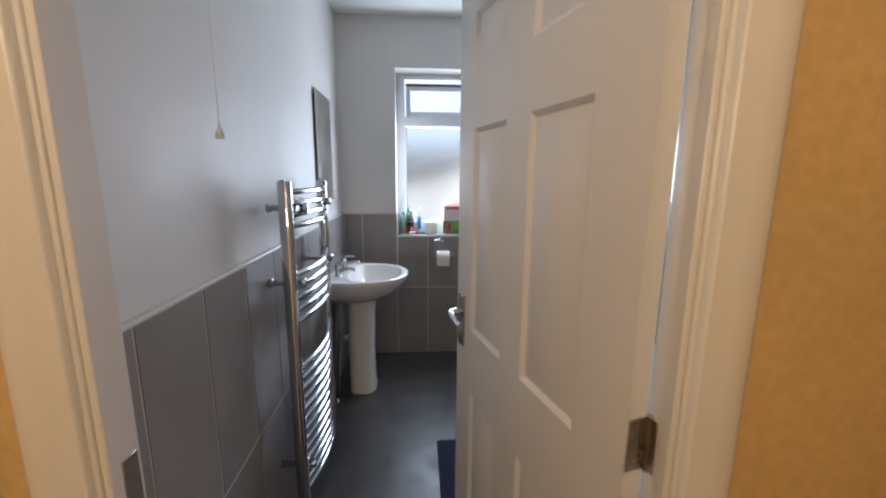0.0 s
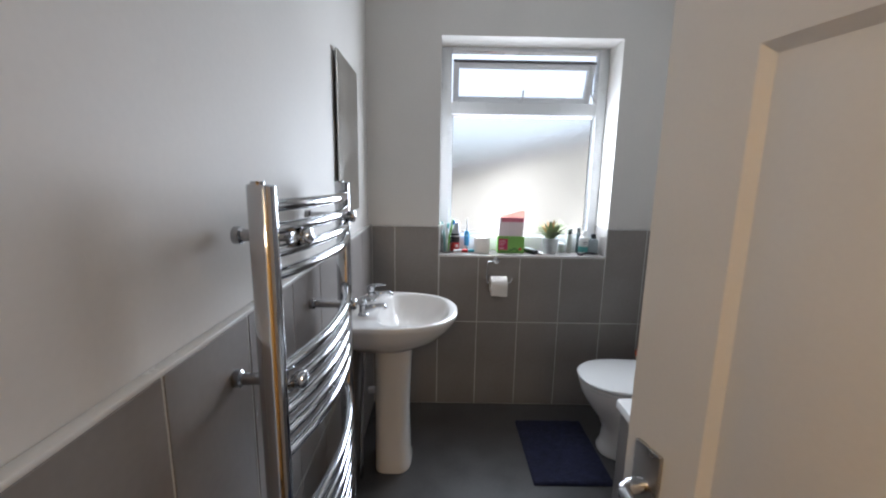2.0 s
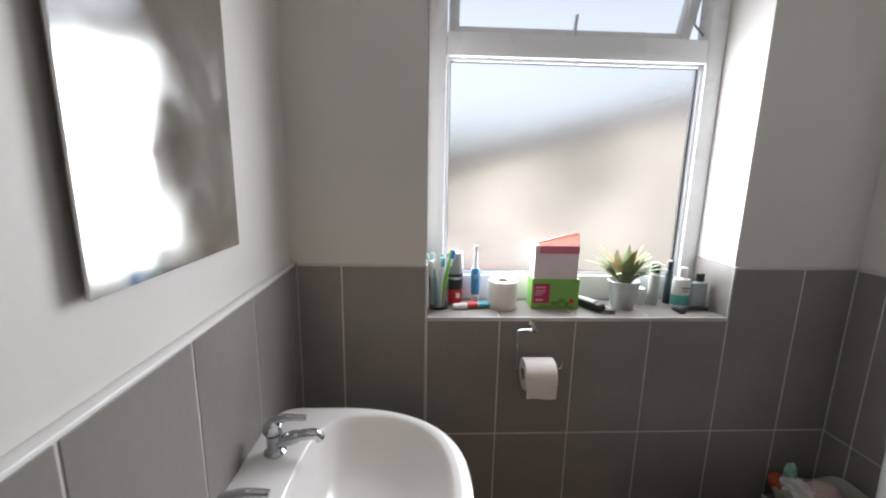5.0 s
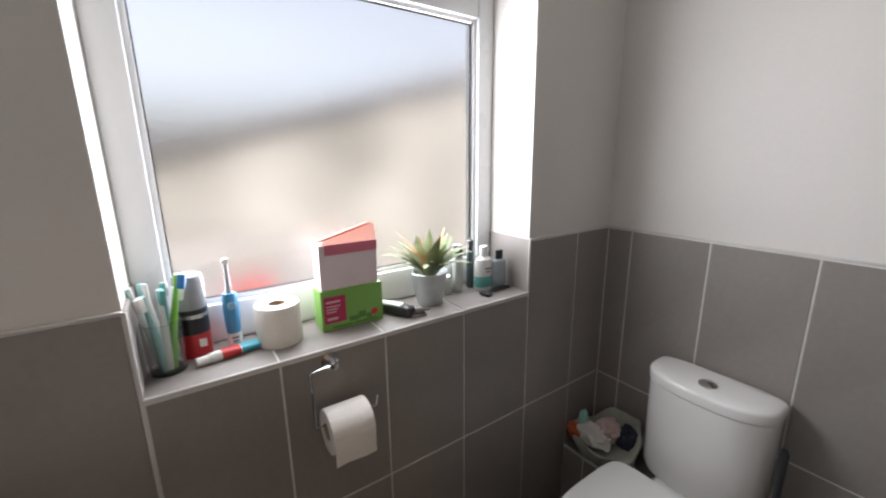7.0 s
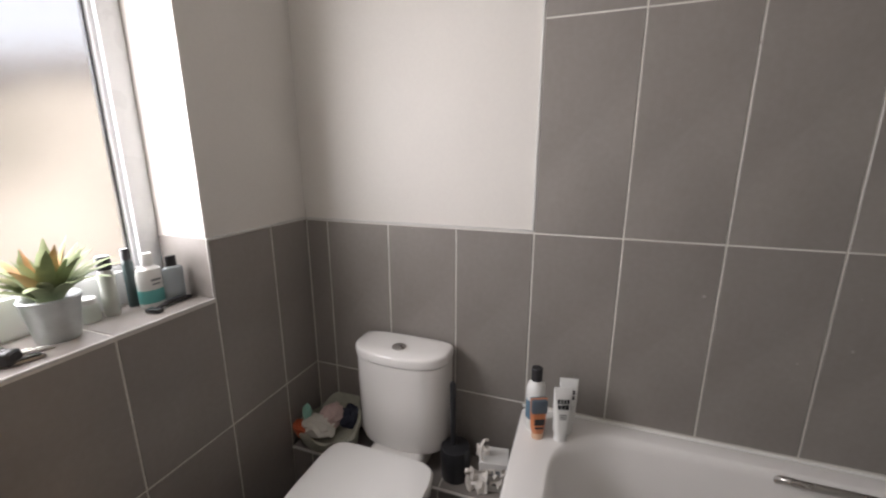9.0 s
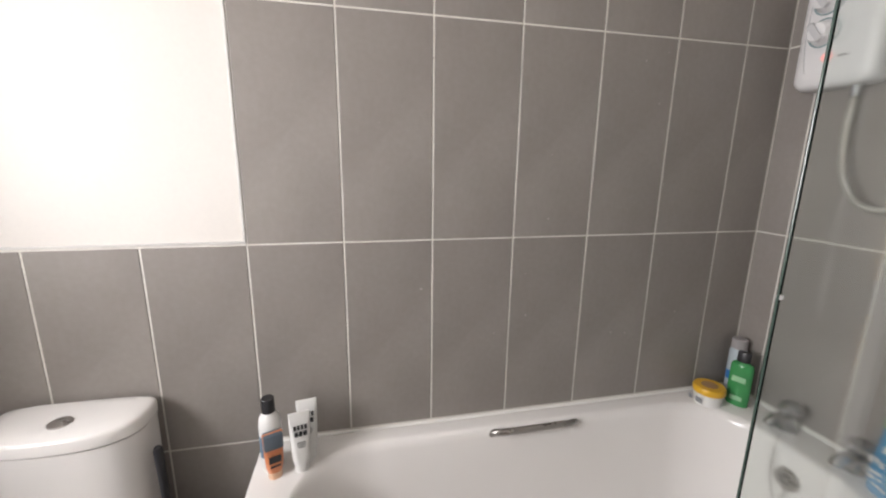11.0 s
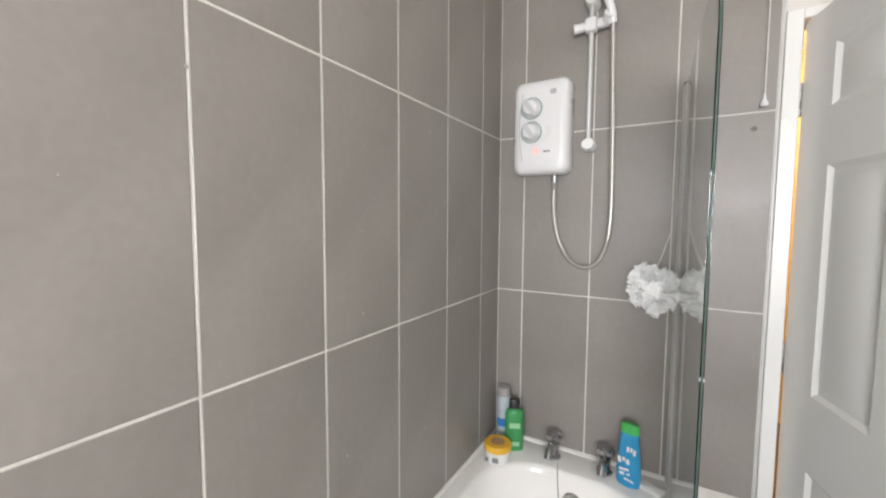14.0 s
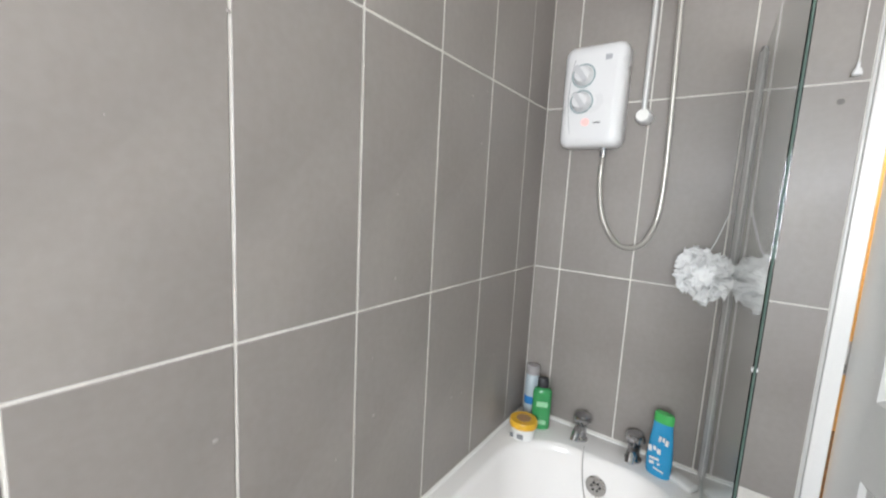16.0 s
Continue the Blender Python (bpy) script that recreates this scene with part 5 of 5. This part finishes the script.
# ---- on the bath ----
sh = bottle("shampoo_bottle", (1.2, 2.062, RIM), "white shampoo bottle with a black cap", straight(0.028, 0.165, 0.035, 0.013), WHITE, cap(0.0165, 0.165, 0.04), BLACK_PLASTIC)
part("label", lathe([(0.0282, 0.04), (0.0284, 0.042), (0.0284, 0.1), (0.0282, 0.102)], 28), flat("slate_blue_label", (0.12, 0.22, 0.3), 0.4), sh, "slate blue label")


def squeeze_tube(name, at, label, w, h, body, turn, cap_h, cap_m, flip=False):
    t = thing(name, at, label, "tube", "tubes on the bath", turn=turn)
    S = lambda hw, hd, z: [Vector((q.x, q.y, z)) for q in rounded(0, 0, hw, hd, 0.02, 0, 7)]
    part("body", loft(bmesh.new(), [S(w * 0.72, w * 0.62, cap_h), S(w * 0.85, w * 0.62, cap_h + 0.012), S(w * 0.95, w * 0.45, h * 0.55), S(w, 0.004, h - 0.012), S(w, 0.0018, h)]), body, t)
    part("cap", loft(bmesh.new(), [S(w * 0.68, w * 0.6, 0), S(w * 0.7, w * 0.62, 0.003), S(w * 0.7, w * 0.62, cap_h)]), cap_m, t)
    return t


og = squeeze_tube("scrub_tube", (1.158, 2.048, RIM), "translucent orange tube with a dark label", 0.025, 0.13, flat("orange_gel", (0.62, 0.22, 0.1), 0.3), -68, 0.02, flat("peach_cap", (0.7, 0.45, 0.3), 0.3))
part("label_band", cuboid(-0.0235, 0.0235, -0.0135, 0.0135, 0.085, 0.128, bevel=0.004), flat("slate_print", (0.1, 0.13, 0.16), 0.4), og)
bars_of_text(og, pose(0.0, -0.0155, 0.0), [(0, 0.06, 0.03, 0.02), (0, 0.04, 0.026, 0.006)], BLACK_PLASTIC)
for at, turn, h in (((1.17, 1.982, RIM), -74, 0.172), ((1.213, 1.968, RIM), -80, 0.18)):
    wt = squeeze_tube("face_cream_tube", at, "white tube with bold black lettering and white cap", 0.027, h, WHITE, turn, 0.022, WHITE)
    bars_of_text(wt, pose(0.0, -0.0125, h - 0.05, -8), [(-0.0135, 0.011, 0.007, 0.013), (-0.0045, 0.011, 0.006, 0.013), (0.0045, 0.011, 0.006, 0.013), (0.0135, 0.011, 0.006, 0.013), (-0.011, -0.006, 0.009, 0.013), (0.0, -0.006, 0.009, 0.013), (0.011, -0.006, 0.009, 0.013), (0.0, -0.03, 0.022, 0.002), (0.0, -0.036, 0.022, 0.002), (0.0, -0.042, 0.018, 0.002)], BLACK_PLASTIC)

jar = thing("body_butter_tub", (1.215, 0.625, RIM), "white tub with a yellow lid on the bath corner", "tub")
part("tub", lathe([(0.0, 0), (0.04, 0), (0.046, 0.045), (0.0, 0.045)], 30), WHITE, jar)
part("lid", lathe([(0.0, 0.044), (0.049, 0.044), (0.05, 0.048), (0.05, 0.06), (0.047, 0.066), (0.0, 0.067)], 30), flat("yellow_lid", (0.75, 0.42, 0.03), 0.35), jar, "yellow screw lid")
part("lid_print", lathe([(0.0, 0.0672), (0.026, 0.0672), (0.025, 0.0682), (0.0, 0.0683)], 24), flat("brown_lid_print", (0.35, 0.2, 0.1)), jar)
bars_of_text(jar, pose(-0.01, 0.0445, 0, 10, 0, 190), [(0.0, 0.022, 0.022, 0.02), (-0.03, 0.022, 0.012, 0.018)], GREY)
gb = bottle("shower_gel_bottle", (1.188, 0.53, RIM), "green shower gel bottle with a black cap", straight(0.034, 0.16, 0.02, 0.016), flat("green_plastic", (0.05, 0.3, 0.1), 0.25), cap(0.02, 0.16, 0.035), BLACK_PLASTIC, squash=0.6, turn=25)
bars_of_text(gb, pose(0.0, 0.0212, 0.0, 0, 0, 180), [(0, 0.1, 0.04, 0.02), (0.0, 0.03, 0.036, 0.016)], flat("pale_green_print", (0.3, 0.6, 0.35)))
ac = bottle("aerosol_can", (1.25, 0.482, RIM), "pale silver aerosol can with grey top", straight(0.027, 0.185, 0.02, 0.018), flat("pale_blue_can", (0.45, 0.52, 0.56), 0.3), cap(0.024, 0.178, 0.035), flat("grey_cap", (0.35, 0.33, 0.33), 0.4), category="aerosol can")
part("label_band", lathe([(0.0272, 0.06), (0.0274, 0.062), (0.0274, 0.09), (0.0272, 0.092)], 28), BLUE, ac)
bb = bottle("shampoo_bottle", (0.79, 0.53, RIM), "bright blue shampoo bottle with a green cap", [(0.0, 0), (0.04, 0), (0.043, 0.006), (0.045, 0.05), (0.04, 0.12), (0.034, 0.17), (0.033, 0.19), (0.0, 0.19)], flat("sky_blue_plastic", (0.03, 0.32, 0.6), 0.25), [(0.0, 0.19), (0.034, 0.19), (0.034, 0.215), (0.03, 0.222), (0.0, 0.223)], flat("bright_green_cap", (0.07, 0.5, 0.12), 0.3), squash=0.55, turn=-14, tilt=0)
bb.matrix_basis = bb.matrix_basis @ Matrix.Diagonal((0.86, 0.86, 0.93, 1))
bars_of_text(bb, pose(0.0, 0.0236, 0.0, 3, 7, 180), [(-0.012, 0.142, 0.009, 0.02), (0.0, 0.145, 0.008, 0.016), (0.012, 0.14, 0.01, 0.021), (0.006, 0.03, 0.036, 0.006)], WHITE)
bars_of_text(bb, pose(0.0, 0.0255, 0.0, 3, -6, 180), [(-0.014, 0.1, 0.012, 0.022), (0.002, 0.104, 0.01, 0.014), (0.016, 0.096, 0.013, 0.018), (0.0, 0.066, 0.034, 0.008), (-0.01, 0.05, 0.018, 0.01), (0.014, 0.05, 0.01, 0.007)], WHITE)
soap = thing("soap_bar", (0.722, 0.535, RIM), "small white soap bar on the bath rim", "soap", turn=-30)
part("bar", cuboid(-0.04, 0.04, -0.022, 0.022, 0, 0.02, bevel=0.009, seg=4), WHITE, soap)

# ---- filler spots left on the bath wall tiles ----
rnd = random.Random(21)
SPOT = mat("pale_filler_spot", (0.38, 0.345, 0.32), 0.8, vary=0.1)
for k in range(16):
    y, z, r = rnd.uniform(0.7, 1.9), rnd.uniform(0.75, 1.9), rnd.uniform(0.0015, 0.004)
    part("filler_spot", lathe([(0.0, 0.0), (r, 0.0), (r * 0.8, 0.0006), (0.0, 0.0008)], 9, m=Matrix.Translation((XR - 0.0005, y, z)) @ Matrix.Rotation(radians(-90), 4, "Y") @ Matrix.Diagonal((1, rnd.uniform(0.6, 1.4), 1, 1))), SPOT, wall_bath)

part("screw_plug", lathe([(0.0, 0.0), (0.008, 0.0), (0.007, 0.0012), (0.0, 0.0016)], 14, m=Matrix.Translation((0.502, YE - 0.0004, 1.683)) @ Matrix.Rotation(radians(-90), 4, "X")), mat("grey_plug", (0.18, 0.165, 0.155), 0.7), wall_door)

# ---- bath mat ----
def bath_mat(x0, x1, y0, y1, label):
    rug = thing("bath_mat", ((x0 + x1) / 2, (y0 + y1) / 2, 0), label, "bath mat", "bath mats")
    bm = bmesh.new()
    rnd = random.Random(2)
    nx, ny = 60, 76
    hx, hy = (x1 - x0) / 2, (y1 - y0) / 2
    grid = [[bm.verts.new((-hx + 2 * hx * i / nx + rnd.uniform(-0.001, 0.001), -hy + 2 * hy * j / ny + rnd.uniform(-0.001, 0.001), 0.001 + (0.012 + rnd.uniform(0, 0.006)) * (0 < i < nx and 0 < j < ny))) for j in range(ny + 1)] for i in range(nx + 1)]
    for i in range(nx):
        for j in range(ny):
            bm.faces.new((grid[i][j], grid[i + 1][j], grid[i + 1][j + 1], grid[i][j + 1]))
    part("tufted_top", bm, NAVY, rug, angle=80)


bath_mat(0.345, 0.73, 2.253, 2.75, "navy blue tufted bath mat in front of the toilet")
bath_mat(0.138, 0.6, 1.2, 1.82, "navy blue tufted bath mat beside the bath")
